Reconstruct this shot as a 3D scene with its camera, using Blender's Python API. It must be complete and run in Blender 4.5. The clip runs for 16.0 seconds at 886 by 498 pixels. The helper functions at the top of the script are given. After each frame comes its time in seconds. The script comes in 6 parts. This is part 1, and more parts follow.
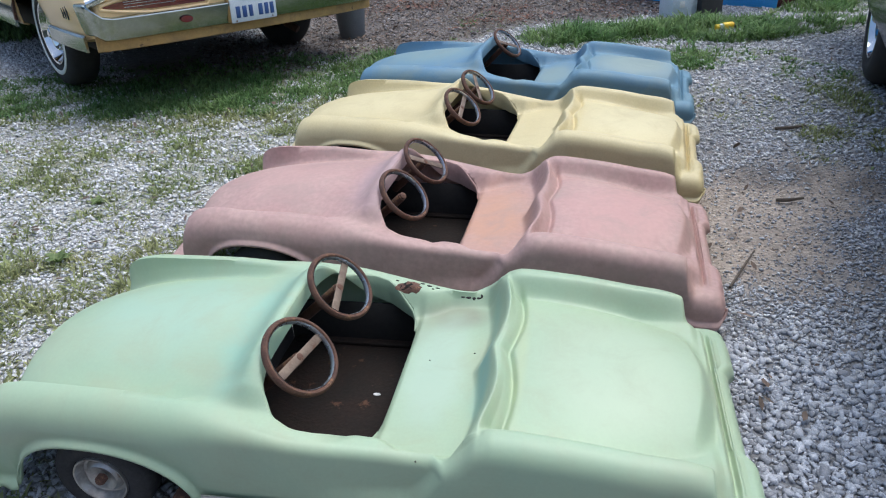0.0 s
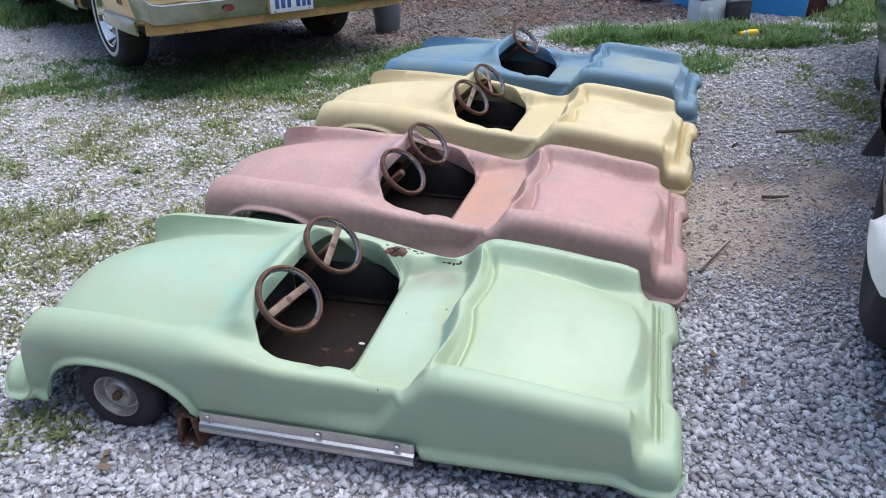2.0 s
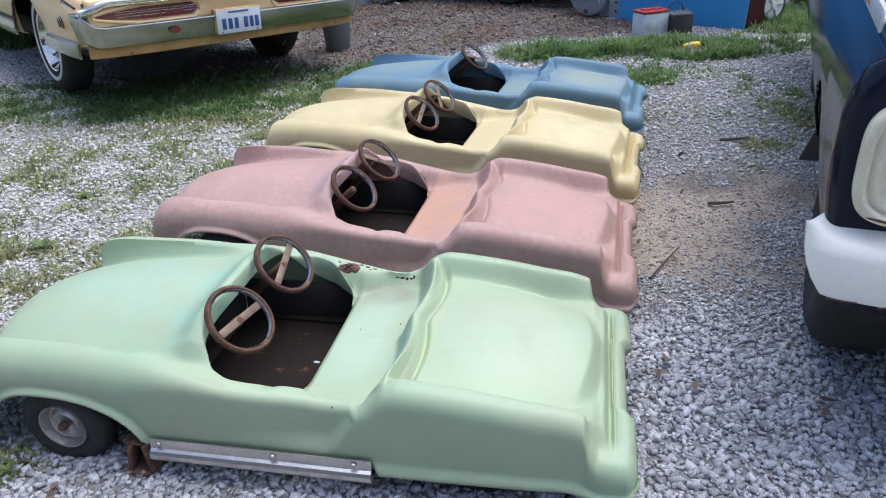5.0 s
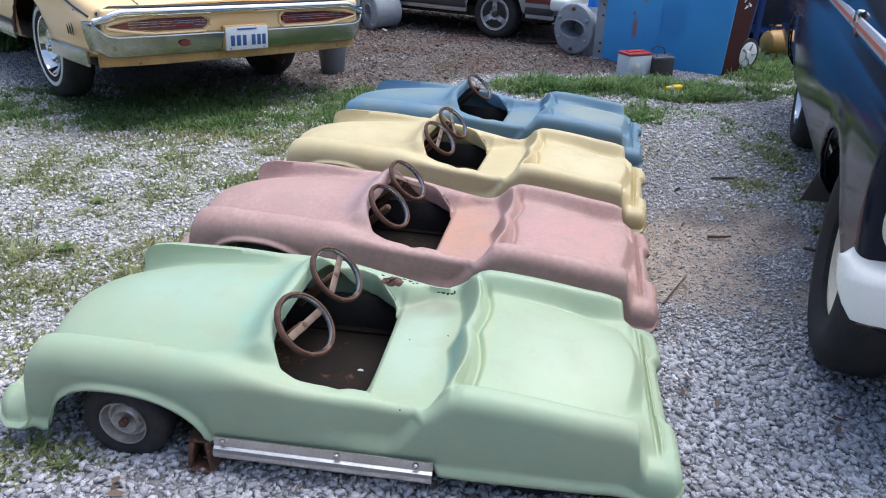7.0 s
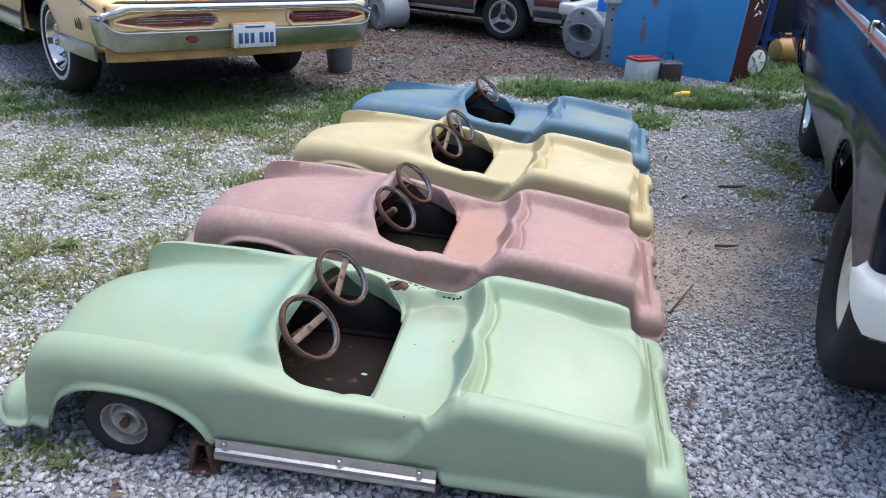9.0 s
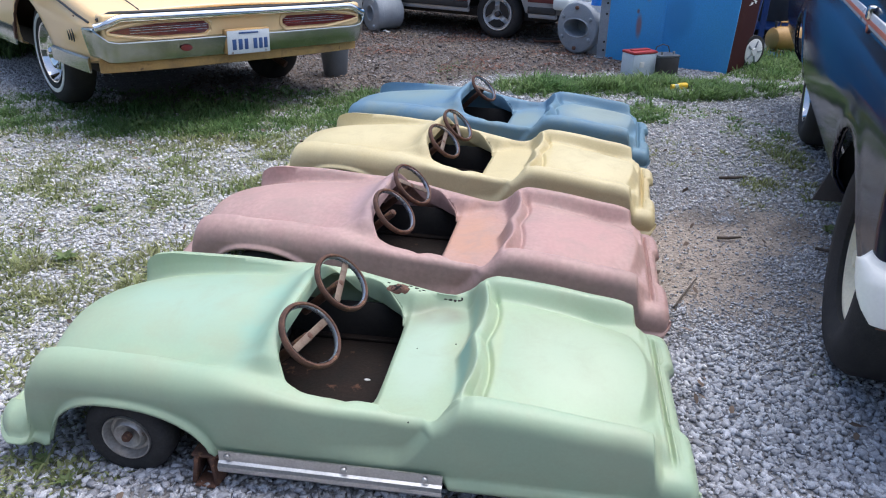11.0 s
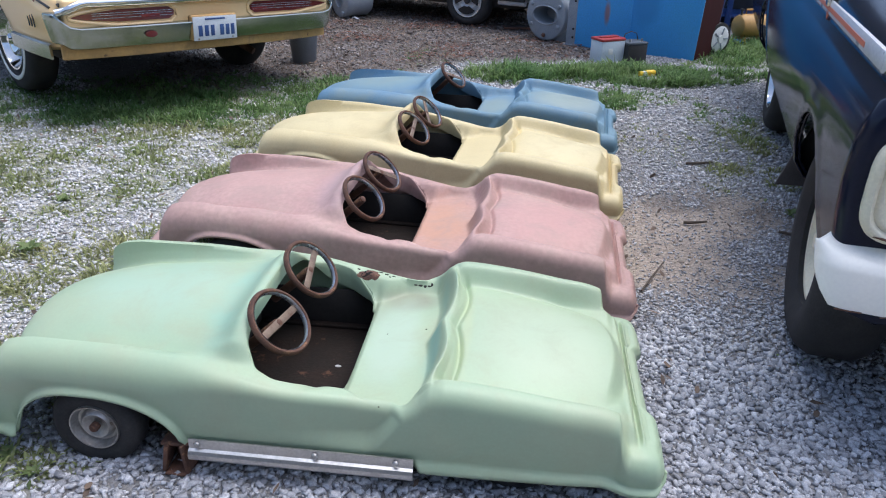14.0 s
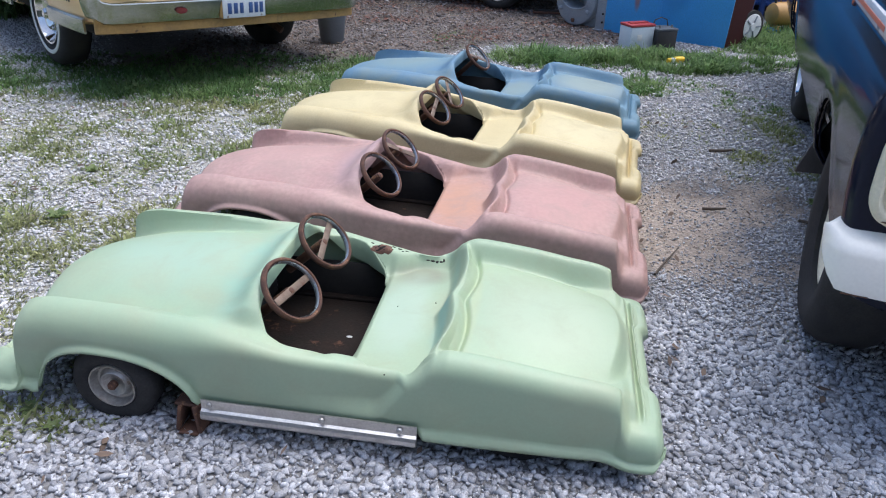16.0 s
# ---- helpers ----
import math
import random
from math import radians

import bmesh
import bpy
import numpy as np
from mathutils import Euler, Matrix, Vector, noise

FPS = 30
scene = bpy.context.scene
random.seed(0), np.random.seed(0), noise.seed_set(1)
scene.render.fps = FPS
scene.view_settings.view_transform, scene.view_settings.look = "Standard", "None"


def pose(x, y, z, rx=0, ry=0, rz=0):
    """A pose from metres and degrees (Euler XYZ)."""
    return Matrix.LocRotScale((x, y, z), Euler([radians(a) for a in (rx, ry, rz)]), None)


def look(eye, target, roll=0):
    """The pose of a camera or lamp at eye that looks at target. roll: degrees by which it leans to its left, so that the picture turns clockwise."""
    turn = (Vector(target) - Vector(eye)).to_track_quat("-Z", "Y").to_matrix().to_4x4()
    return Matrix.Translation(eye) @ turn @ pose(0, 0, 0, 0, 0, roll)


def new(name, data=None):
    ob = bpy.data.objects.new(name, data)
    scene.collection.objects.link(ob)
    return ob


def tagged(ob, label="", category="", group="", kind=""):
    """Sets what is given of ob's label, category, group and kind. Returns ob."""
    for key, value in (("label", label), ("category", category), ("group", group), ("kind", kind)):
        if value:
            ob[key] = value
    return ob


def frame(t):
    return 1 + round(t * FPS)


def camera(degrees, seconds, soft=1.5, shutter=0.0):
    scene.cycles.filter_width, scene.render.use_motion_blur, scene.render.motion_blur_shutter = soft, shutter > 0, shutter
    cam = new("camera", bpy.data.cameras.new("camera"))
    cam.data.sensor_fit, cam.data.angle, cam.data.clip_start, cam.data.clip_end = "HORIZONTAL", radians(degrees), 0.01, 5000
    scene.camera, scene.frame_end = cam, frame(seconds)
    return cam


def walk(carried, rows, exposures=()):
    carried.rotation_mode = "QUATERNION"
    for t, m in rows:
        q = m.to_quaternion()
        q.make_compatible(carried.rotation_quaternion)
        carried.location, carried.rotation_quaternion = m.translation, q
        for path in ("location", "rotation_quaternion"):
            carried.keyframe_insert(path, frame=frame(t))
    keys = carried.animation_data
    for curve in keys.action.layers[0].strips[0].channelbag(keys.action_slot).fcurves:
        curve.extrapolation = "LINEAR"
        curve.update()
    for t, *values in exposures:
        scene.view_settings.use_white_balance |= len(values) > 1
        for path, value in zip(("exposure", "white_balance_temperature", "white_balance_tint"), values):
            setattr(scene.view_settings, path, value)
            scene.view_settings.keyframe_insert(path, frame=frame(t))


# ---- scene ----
cam = camera(62.0, 16.0, soft=1.1)
PATH = [
    (0, (0.097, 0.197, 1.339), (0.123, 1.951, 0.379), -3.7),
    (0.5, (0.088, 0.159, 1.356), (0.148, 1.904, 0.379), -1.4),
    (1, (0.177, 0.059, 1.359), (0.199, 1.799, 0.372), -0.7),
    (1.5, (0.259, -0.019, 1.356), (0.237, 1.717, 0.363), -2.6),
    (2, (0.264, -0.058, 1.363), (0.179, 1.697, 0.408), -2.5),
    (2.5, (0.295, -0.068, 1.362), (0.265, 1.709, 0.445), -3.1),
    (3, (0.307, -0.058, 1.361), (0.25, 1.726, 0.458), -3.7),
    (3.5, (0.339, -0.043, 1.351), (0.312, 1.727, 0.419), -3.6),
    (4, (0.339, -0.034, 1.358), (0.365, 1.752, 0.458), -2.8),
    (4.2, (0.335, -0.028, 1.355), (0.353, 1.748, 0.436), -2.9),
    (6.3, (0.067, -0.15, 1.367), (0.2, 1.627, 0.459), -0.6),
    (6.5, (0.021, -0.153, 1.392), (0.214, 1.625, 0.499), 0.9),
    (7, (-0.004, -0.173, 1.389), (0.154, 1.628, 0.533), 1.6),
    (7.5, (-0.011, -0.157, 1.4), (0.162, 1.635, 0.529), 1.1),
    (8, (-0.008, -0.165, 1.396), (0.158, 1.643, 0.558), 1.9),
    (8.5, (-0.011, -0.162, 1.398), (0.162, 1.655, 0.581), 2.1),
    (9, (-0.018, -0.148, 1.39), (0.135, 1.654, 0.536), 2.7),
    (11.3, (-0.007, -0.126, 1.388), (0.139, 1.676, 0.532), 0.7),
    (11.5, (-0.007, -0.129, 1.387), (0.153, 1.675, 0.538), 1.3),
    (12, (-0.008, -0.129, 1.383), (0.129, 1.676, 0.533), 1.2),
    (12.5, (-0.015, -0.13, 1.389), (0.144, 1.677, 0.547), 1.7),
    (13, (-0.002, -0.133, 1.391), (0.156, 1.669, 0.539), 1.2),
    (13.5, (-0.001, -0.14, 1.382), (0.176, 1.656, 0.52), 1.5),
    (14, (0.001, -0.138, 1.385), (0.22, 1.643, 0.502), 1.3),
    (14.5, (0.03, -0.149, 1.376), (0.171, 1.657, 0.528), 2.9),
    (15, (0.118, -0.171, 1.378), (0.22, 1.616, 0.485), 0.2),
    (15.5, (0.161, -0.188, 1.378), (0.264, 1.618, 0.525), 2.7),
    (16, (0.043, -0.187, 1.373), (0.189, 1.583, 0.455), 1.9),
]
EXPOSURES = [(0, .66, 5820, 4.5), (1.0, .69, 5870, 5.5), (2.0, .80, 5900, 9.4), (16, .80, 5900, 9.4)]
walk(cam, [(t, look(eye, target, roll)) for t, eye, target, roll in PATH], EXPOSURES)

# ---- light ----
world = bpy.data.worlds.new("sky")
scene.world = world
world.use_nodes = True
wn = world.node_tree
sky = wn.nodes.new("ShaderNodeTexSky")
sky.sky_type, sky.sun_disc = "NISHITA", False
sky.sun_elevation, sky.sun_rotation = radians(68), radians(80)
sky.air_density, sky.dust_density, sky.ozone_density = 0.9, 4.0, 1.0
wn.links.new(sky.outputs[0], wn.nodes["Background"].inputs[0])
wn.nodes["Background"].inputs[1].default_value = 0.15
sun_data = bpy.data.lights.new("sun", "SUN")
sun_data.energy, sun_data.angle, sun_data.color = 1.0, radians(60), (1.0, 0.97, 0.93)
sun = new("sun", sun_data)
sun.matrix_world = look((0.8, 3.2, 5.6), (0, 2.0, 0))

# ---- materials ----
def mat(name, col, col2=None, rough=0.5, metal=0.0, scale=6.0, fine=90.0, bump=0.15, dist=0.002, spec=0.5, mixed=0.5,
        wear=None, wear_at=0.62, wear_scale=9.0, coat=0.0, island=0.0, rough_var=0.12, per_object=0.0, stains_and_shade=(), grime=None):
    """A weathered surface: broad blotches from col to col2, fine grain, optional wear patches (rust, dirt) and local
    tints, one of them painted shade.
    """
    m = bpy.data.materials.new(name)
    m.use_nodes = True
    nt = m.node_tree
    N, L = nt.nodes, nt.links
    p = N["Principled BSDF"]
    tc = N.new("ShaderNodeTexCoord")
    n1 = N.new("ShaderNodeTexNoise")
    n1.inputs["Scale"].default_value, n1.inputs["Detail"].default_value, n1.inputs["Roughness"].default_value = scale, 5, 0.6
    n2 = N.new("ShaderNodeTexNoise")
    n2.inputs["Scale"].default_value, n2.inputs["Detail"].default_value = fine, 4
    for n in (n1, n2):
        L.new(tc.outputs["Object"], n.inputs["Vector"])
    ramp = N.new("ShaderNodeMapRange")
    ramp.inputs[1].default_value, ramp.inputs[2].default_value = 0.5 - 0.22, 0.5 + 0.22
    L.new(n1.outputs[0], ramp.inputs[0])
    mix = N.new("ShaderNodeMix")
    mix.data_type = "RGBA"
    mix.inputs[6].default_value = (*col, 1)
    mix.inputs[7].default_value = (*(col2 or [c * 0.8 for c in col]), 1)
    L.new(ramp.outputs[0], mix.inputs[0])
    out = mix.outputs[2]
    grain = N.new("ShaderNodeMapRange")
    grain.inputs[1].default_value, grain.inputs[2].default_value = 0.3, 0.7
    grain.inputs[3].default_value, grain.inputs[4].default_value = 1 - 0.22 * mixed, 1 + 0.22 * mixed
    L.new(n2.outputs[0], grain.inputs[0])
    hsv = N.new("ShaderNodeHueSaturation")
    L.new(out, hsv.inputs["Color"])
    value = grain.outputs[0]
    if island or per_object:
        src = N.new("ShaderNodeNewGeometry").outputs["Random Per Island"] if island else N.new("ShaderNodeObjectInfo").outputs["Random"]
        amount = island or per_object
        vr = N.new("ShaderNodeMapRange")
        vr.inputs[3].default_value, vr.inputs[4].default_value = 1 - amount, 1 + amount
        L.new(src, vr.inputs[0])
        mul = N.new("ShaderNodeMath")
        mul.operation = "MULTIPLY"
        L.new(vr.outputs[0], mul.inputs[0]), L.new(value, mul.inputs[1])
        value = mul.outputs[0]
    L.new(value, hsv.inputs["Value"])
    out = hsv.outputs[0]
    for (sx, sy, sz), (rx, ry, rz), tint, amount in stains_and_shade:
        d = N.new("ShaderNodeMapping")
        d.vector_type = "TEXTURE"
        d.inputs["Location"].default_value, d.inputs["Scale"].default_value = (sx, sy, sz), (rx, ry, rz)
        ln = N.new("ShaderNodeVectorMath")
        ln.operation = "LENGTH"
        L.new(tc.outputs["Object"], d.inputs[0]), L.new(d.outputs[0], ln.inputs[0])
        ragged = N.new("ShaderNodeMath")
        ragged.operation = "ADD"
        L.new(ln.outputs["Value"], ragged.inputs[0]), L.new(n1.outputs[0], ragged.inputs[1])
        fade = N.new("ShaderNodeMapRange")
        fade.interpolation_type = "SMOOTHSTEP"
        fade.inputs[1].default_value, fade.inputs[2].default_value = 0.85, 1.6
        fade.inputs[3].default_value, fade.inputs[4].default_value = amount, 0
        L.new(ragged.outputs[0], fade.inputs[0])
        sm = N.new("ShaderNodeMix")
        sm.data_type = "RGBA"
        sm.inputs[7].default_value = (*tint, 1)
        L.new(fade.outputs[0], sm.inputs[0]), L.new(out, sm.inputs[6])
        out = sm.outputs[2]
    if grime:
        tint, amount, gscale = grime
        n4 = N.new("ShaderNodeTexNoise")
        n4.inputs["Scale"].default_value, n4.inputs["Detail"].default_value, n4.inputs["Roughness"].default_value = gscale, 8, 0.72
        n4.inputs["Distortion"].default_value = 0.6
        L.new(tc.outputs["Object"], n4.inputs["Vector"])
        soft_edge = N.new("ShaderNodeMapRange")
        soft_edge.interpolation_type = "SMOOTHSTEP"
        soft_edge.inputs[1].default_value, soft_edge.inputs[2].default_value = 0.42, 0.72
        soft_edge.inputs[4].default_value = amount
        L.new(n4.outputs[0], soft_edge.inputs[0])
        gm = N.new("ShaderNodeMix")
        gm.data_type = "RGBA"
        gm.inputs[7].default_value = (*tint, 1)
        L.new(soft_edge.outputs[0], gm.inputs[0]), L.new(out, gm.inputs[6])
        out = gm.outputs[2]
    rough_out = N.new("ShaderNodeMapRange")
    rough_out.inputs[3].default_value, rough_out.inputs[4].default_value = max(0.03, rough - rough_var), min(1, rough + rough_var)
    L.new(n1.outputs[0], rough_out.inputs[0])
    L.new(rough_out.outputs[0], p.inputs["Roughness"])
    p.inputs["Metallic"].default_value = metal
    if wear:
        n3 = N.new("ShaderNodeTexNoise")
        n3.inputs["Scale"].default_value, n3.inputs["Detail"].default_value, n3.inputs["Roughness"].default_value = wear_scale, 8, 0.68
        L.new(tc.outputs["Object"], n3.inputs["Vector"])
        cut = N.new("ShaderNodeMapRange")
        cut.inputs[1].default_value, cut.inputs[2].default_value = wear_at, wear_at + 0.06
        L.new(n3.outputs[0], cut.inputs[0])
        m2 = N.new("ShaderNodeMix")
        m2.data_type = "RGBA"
        L.new(cut.outputs[0], m2.inputs[0]), L.new(out, m2.inputs[6])
        m2.inputs[7].default_value = (*wear, 1)
        out = m2.outputs[2]
        if metal:
            inv = N.new("ShaderNodeMath")
            inv.operation = "MULTIPLY_ADD"
            inv.inputs[1].default_value, inv.inputs[2].default_value = -metal, metal
            L.new(cut.outputs[0], inv.inputs[0]), L.new(inv.outputs[0], p.inputs["Metallic"])
    L.new(out, p.inputs["Base Color"])
    p.inputs["Specular IOR Level"].default_value = spec
    p.inputs["Coat Weight"].default_value = coat
    p.inputs["Coat Roughness"].default_value = 0.08
    if bump:
        b = N.new("ShaderNodeBump")
        b.inputs["Strength"].default_value, b.inputs["Distance"].default_value = bump, dist
        L.new(n2.outputs[0], b.inputs["Height"]), L.new(b.outputs[0], p.inputs["Normal"])
    return m


# the teal tint at x .555 paints the steep seat back's shade
MINT = mat("mint_gelcoat", (0.322, 0.434, 0.290), (0.388, 0.468, 0.308), 0.44, scale=3.2, fine=120, bump=0.02, mixed=0.10, wear=(0.28, 0.36, 0.24), wear_at=0.73, wear_scale=14, spec=0.45, grime=((0.35, 0.38, 0.25), 0.5, 6.5),
           stains_and_shade=(((.45, .235, .215), (.10, .07, .05), (.25, .245, .17), .8), ((.36, .20, .20), (.05, .10, .05), (.30, .33, .23), .5), ((.86, 0, .28), (.24, .30, .1), (.45, .52, .36), .7), ((-.25, .05, .34), (.30, .25, .1), (.37, .51, .39), .6), ((.44, 0, .21), (.10, .26, .08), (.44, .54, .41), .7), ((.04, 0, .33), (.10, .33, .08), (.26, .48, .39), .5), ((.555, .0, .26), (.035, .30, .06), (.22, .43, .38), .7), ((.645, 0, .27), (.025, .27, .04), (.46, .50, .26), .5), ((1.09, 0, .17), (.05, .33, .06), (.40, .45, .28), .4)))
PINK = mat("pink_gelcoat", (0.395, 0.24, 0.215), (0.485, 0.325, 0.283), 0.52, scale=4.5, fine=60, bump=0.05, mixed=0.45, wear=(0.37, 0.22, 0.19), wear_at=0.66, wear_scale=11, spec=0.35, grime=((0.36, 0.26, 0.22), 0.6, 7.5),
           stains_and_shade=(((.43, 0, .21), (.17, .33, .10), (.52, .285, .18), .75), ((.08, 0, .34), (.12, .34, .08), (.40, .31, .34), .5), ((.86, 0, .28), (.26, .28, .1), (.54, .31, .27), .6), ((-.30, 0, .36), (.3, .25, .1), (.50, .31, .27), .5)))
CREAM = mat("cream_gelcoat", (0.57, 0.47, 0.245), (0.61, 0.53, 0.31), 0.45, scale=3.0, fine=160, bump=0.04, mixed=0.25, wear=(0.40, 0.33, 0.16), wear_at=0.72, wear_scale=11, spec=0.4, grime=((0.46, 0.37, 0.19), 0.5, 6.0),
            stains_and_shade=(((.86, 0, .28), (.25, .28, .1), (.68, .60, .36), .6), ((-.25, 0, .34), (.30, .25, .1), (.66, .57, .33), .6), ((1.09, 0, .17), (.06, .33, .07), (.50, .38, .16), .6), ((.645, 0, .27), (.03, .27, .04), (.58, .46, .20), .5)))
BLUE = mat("faded_blue_gelcoat", (0.095, 0.195, 0.31), (0.155, 0.255, 0.305), 0.55, scale=2.6, fine=160, bump=0.05, mixed=0.3, wear=(0.12, 0.21, 0.28), wear_at=0.66, wear_scale=6.0, spec=0.35, grime=((0.21, 0.26, 0.24), 0.6, 5.0),
           stains_and_shade=(((.86, 0, .28), (.27, .29, .1), (.28, .33, .29), .85), ((-.25, 0, .35), (.33, .24, .1), (.205, .285, .275), .7), ((.44, 0, .21), (.12, .26, .08), (.24, .30, .275), .75)))
RUST = mat("rust", (0.13, 0.06, 0.035), (0.07, 0.035, 0.025), 0.8, scale=30, fine=220, bump=0.5, dist=0.002, mixed=1.0, wear=(0.24, 0.12, 0.06), wear_at=0.58, wear_scale=40)
# near-black base stands for cockpit shade; the brown wear is rust
SHADED_RUSTY_PLATE = mat("shaded_rusted_steel", (0.008, 0.007, 0.006), (0.020, 0.012, 0.009), 0.85, scale=9, fine=120, bump=0.5, dist=0.003, mixed=1.0, wear=(0.10, 0.050, 0.030), wear_at=0.62, wear_scale=15, spec=0.3)
WHEEL_RIM = mat("worn_wheel_steel", (0.50, 0.49, 0.47), (0.30, 0.27, 0.24), 0.35, metal=0.7, scale=25, fine=150, bump=0.3, wear=(0.16, 0.09, 0.05), wear_at=0.6, wear_scale=30)
SPOKE = mat("bare_spoke_steel", (0.24, 0.18, 0.13), (0.13, 0.085, 0.06), 0.5, metal=0.35, scale=30, fine=200, bump=0.3, wear=(0.12, 0.06, 0.035), wear_at=0.6, wear_scale=30)
CHROME_WORN = mat("worn_chrome", (0.62, 0.68, 0.76), (0.36, 0.37, 0.40), 0.28, metal=0.8, scale=40, fine=200, bump=0.2, wear=(0.13, 0.065, 0.035), wear_at=0.60, wear_scale=45)
CHROME = mat("chrome", (0.72, 0.72, 0.70), (0.60, 0.61, 0.60), 0.09, metal=1.0, scale=9, fine=60, bump=0.02, mixed=0.2, rough_var=0.05)
BUMPER_CHROME = mat("pitted_chrome", (0.44, 0.46, 0.43), (0.29, 0.32, 0.29), 0.20, metal=1.0, scale=7, fine=70, bump=0.05, mixed=0.5, wear=(0.15, 0.12, 0.09), wear_at=0.68, wear_scale=16, rough_var=0.08)
ALUMINIUM = mat("aluminium_trim", (0.62, 0.60, 0.58), (0.50, 0.48, 0.46), 0.33, metal=0.9, scale=12, fine=140, bump=0.1)
RUBBER = mat("tyre_rubber", (0.026, 0.026, 0.027), (0.050, 0.047, 0.045), 0.8, scale=12, fine=160, bump=0.3, dist=0.002, mixed=0.6, spec=0.25)
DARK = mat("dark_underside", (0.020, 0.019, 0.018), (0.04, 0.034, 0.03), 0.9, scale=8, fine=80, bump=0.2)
BUTTER = mat("butter_yellow_paint", (0.83, 0.565, 0.265), (0.85, 0.60, 0.30), 0.33, scale=2.0, fine=200, bump=0.015, mixed=0.15, wear=(0.42, 0.29, 0.14), wear_at=0.72, wear_scale=12, coat=0.35)
VALANCE = mat("grimy_valance_paint", (0.60, 0.37, 0.12), (0.42, 0.25, 0.09), 0.5, scale=5.0, fine=120, bump=0.05, mixed=0.4, wear=(0.12, 0.07, 0.04), wear_at=0.62, wear_scale=11, grime=((0.22, 0.14, 0.07), 0.6, 7.0))
TAIL_RED = mat("tail_lens_red", (0.15, 0.02, 0.016), (0.10, 0.016, 0.014), 0.2, scale=20, fine=200, bump=0.1, coat=0.5)
TAIL_BRIGHT = mat("reverse_lens_red", (0.22, 0.025, 0.022), (0.18, 0.02, 0.02), 0.2, scale=20, fine=200, bump=0.1, coat=0.5)
WHITE_PAINT = mat("aged_white_paint", (0.74, 0.76, 0.72), (0.68, 0.71, 0.68), 0.35, scale=5, fine=120, bump=0.04, mixed=0.15, wear=(0.28, 0.16, 0.08), wear_at=0.73, wear_scale=13, coat=0.2)
CREAM_TRIM = mat("yellowed_cream_paint", (0.84, 0.79, 0.62), (0.76, 0.69, 0.50), 0.4, scale=9, fine=120, bump=0.06, mixed=0.3, wear=(0.32, 0.17, 0.07), wear_at=0.68, wear_scale=15)
NAVY = mat("navy_truck_paint", (0.009, 0.010, 0.020), (0.013, 0.017, 0.036), 0.13, scale=2.5, fine=140, bump=0.01, mixed=0.3, wear=(0.05, 0.05, 0.05), wear_at=0.74, wear_scale=18, spec=0.20, rough_var=0.05)
ORANGE = mat("faded_orange_inlay", (0.62, 0.15, 0.07), (0.60, 0.22, 0.14), 0.5, scale=10, fine=120, bump=0.05)
SILVER = mat("silver_grey_paint", (0.42, 0.43, 0.45), (0.33, 0.335, 0.345), 0.3, metal=0.25, scale=3, fine=150, bump=0.03, mixed=0.3, coat=0.4)
STRIPE_RED = mat("dull_red_stripe", (0.17, 0.035, 0.034), (0.13, 0.03, 0.028), 0.45, scale=6, fine=120, bump=0.03)
DARK_TRIM = mat("black_rocker_trim", (0.022, 0.022, 0.024), (0.04, 0.04, 0.04), 0.55, scale=6, fine=100, bump=0.1)
CAST_GREY = mat("grey_painted_casting", (0.32, 0.35, 0.38), (0.24, 0.27, 0.30), 0.6, scale=7, fine=120, bump=0.2, wear=(0.14, 0.10, 0.08), wear_at=0.68, wear_scale=12)
SPEAR_WHITE = mat("pale_spear_metal", (0.74, 0.75, 0.76), (0.62, 0.63, 0.64), 0.3, metal=0.25, scale=14, fine=140, bump=0.08)
BUMPER_WHITE = mat("white_bumper_paint", (0.93, 0.90, 0.83), (0.90, 0.86, 0.76), 0.35, scale=4, fine=120, bump=0.03, mixed=0.12, wear=(0.30, 0.18, 0.09), wear_at=0.75, wear_scale=15, coat=0.2)
# surface of the unseen walls that are added to block light
SHADE_WALL = mat("dark_green_shade_wall", (0.05, 0.062, 0.05), (0.075, 0.08, 0.068), 0.85, scale=1.5, fine=30, bump=0.3, mixed=0.8)
STEEL_BLUE = mat("blue_painted_steel", (0.075, 0.37, 0.80), (0.09, 0.41, 0.80), 0.5, scale=2.2, fine=90, bump=0.08, mixed=0.4, wear=(0.19, 0.09, 0.06), wear_at=0.74, wear_scale=5.0,
                 stains_and_shade=tuple(((-.788 * x, .616 * x, z), (w, w, l), c, .85) for x, z, w, l, c in ((.74, .80, .040, .12, (.34, .15, .10)), (.79, .64, .045, .09, (.36, .15, .10)), (.86, .34, .035, .13, (.30, .15, .13)), (.88, .47, .020, .03, (.22, .12, .10)), (.66, .72, .020, .025, (.10, .15, .24)), (.50, .45, .15, .25, (.06, .30, .66)))))
DARK_BLUE = mat("dark_blue_steel", (0.010, 0.035, 0.14), (0.014, 0.05, 0.18), 0.5, scale=4, fine=90, bump=0.1)
MAROON = mat("rust_maroon_steel", (0.035, 0.008, 0.009), (0.05, 0.014, 0.013), 0.7, scale=6, fine=90, bump=0.3, wear=(0.06, 0.02, 0.02), wear_at=0.6, wear_scale=7, spec=0.12)
TANK = mat("ochre_tank_paint", (0.46, 0.26, 0.07), (0.40, 0.22, 0.06), 0.5, scale=6, fine=90, bump=0.1, wear=(0.12, 0.07, 0.04), wear_at=0.68)
BUCKET_GREY = mat("grey_plastic", (0.12, 0.135, 0.15), (0.15, 0.165, 0.18), 0.55, scale=6, fine=120, bump=0.05)
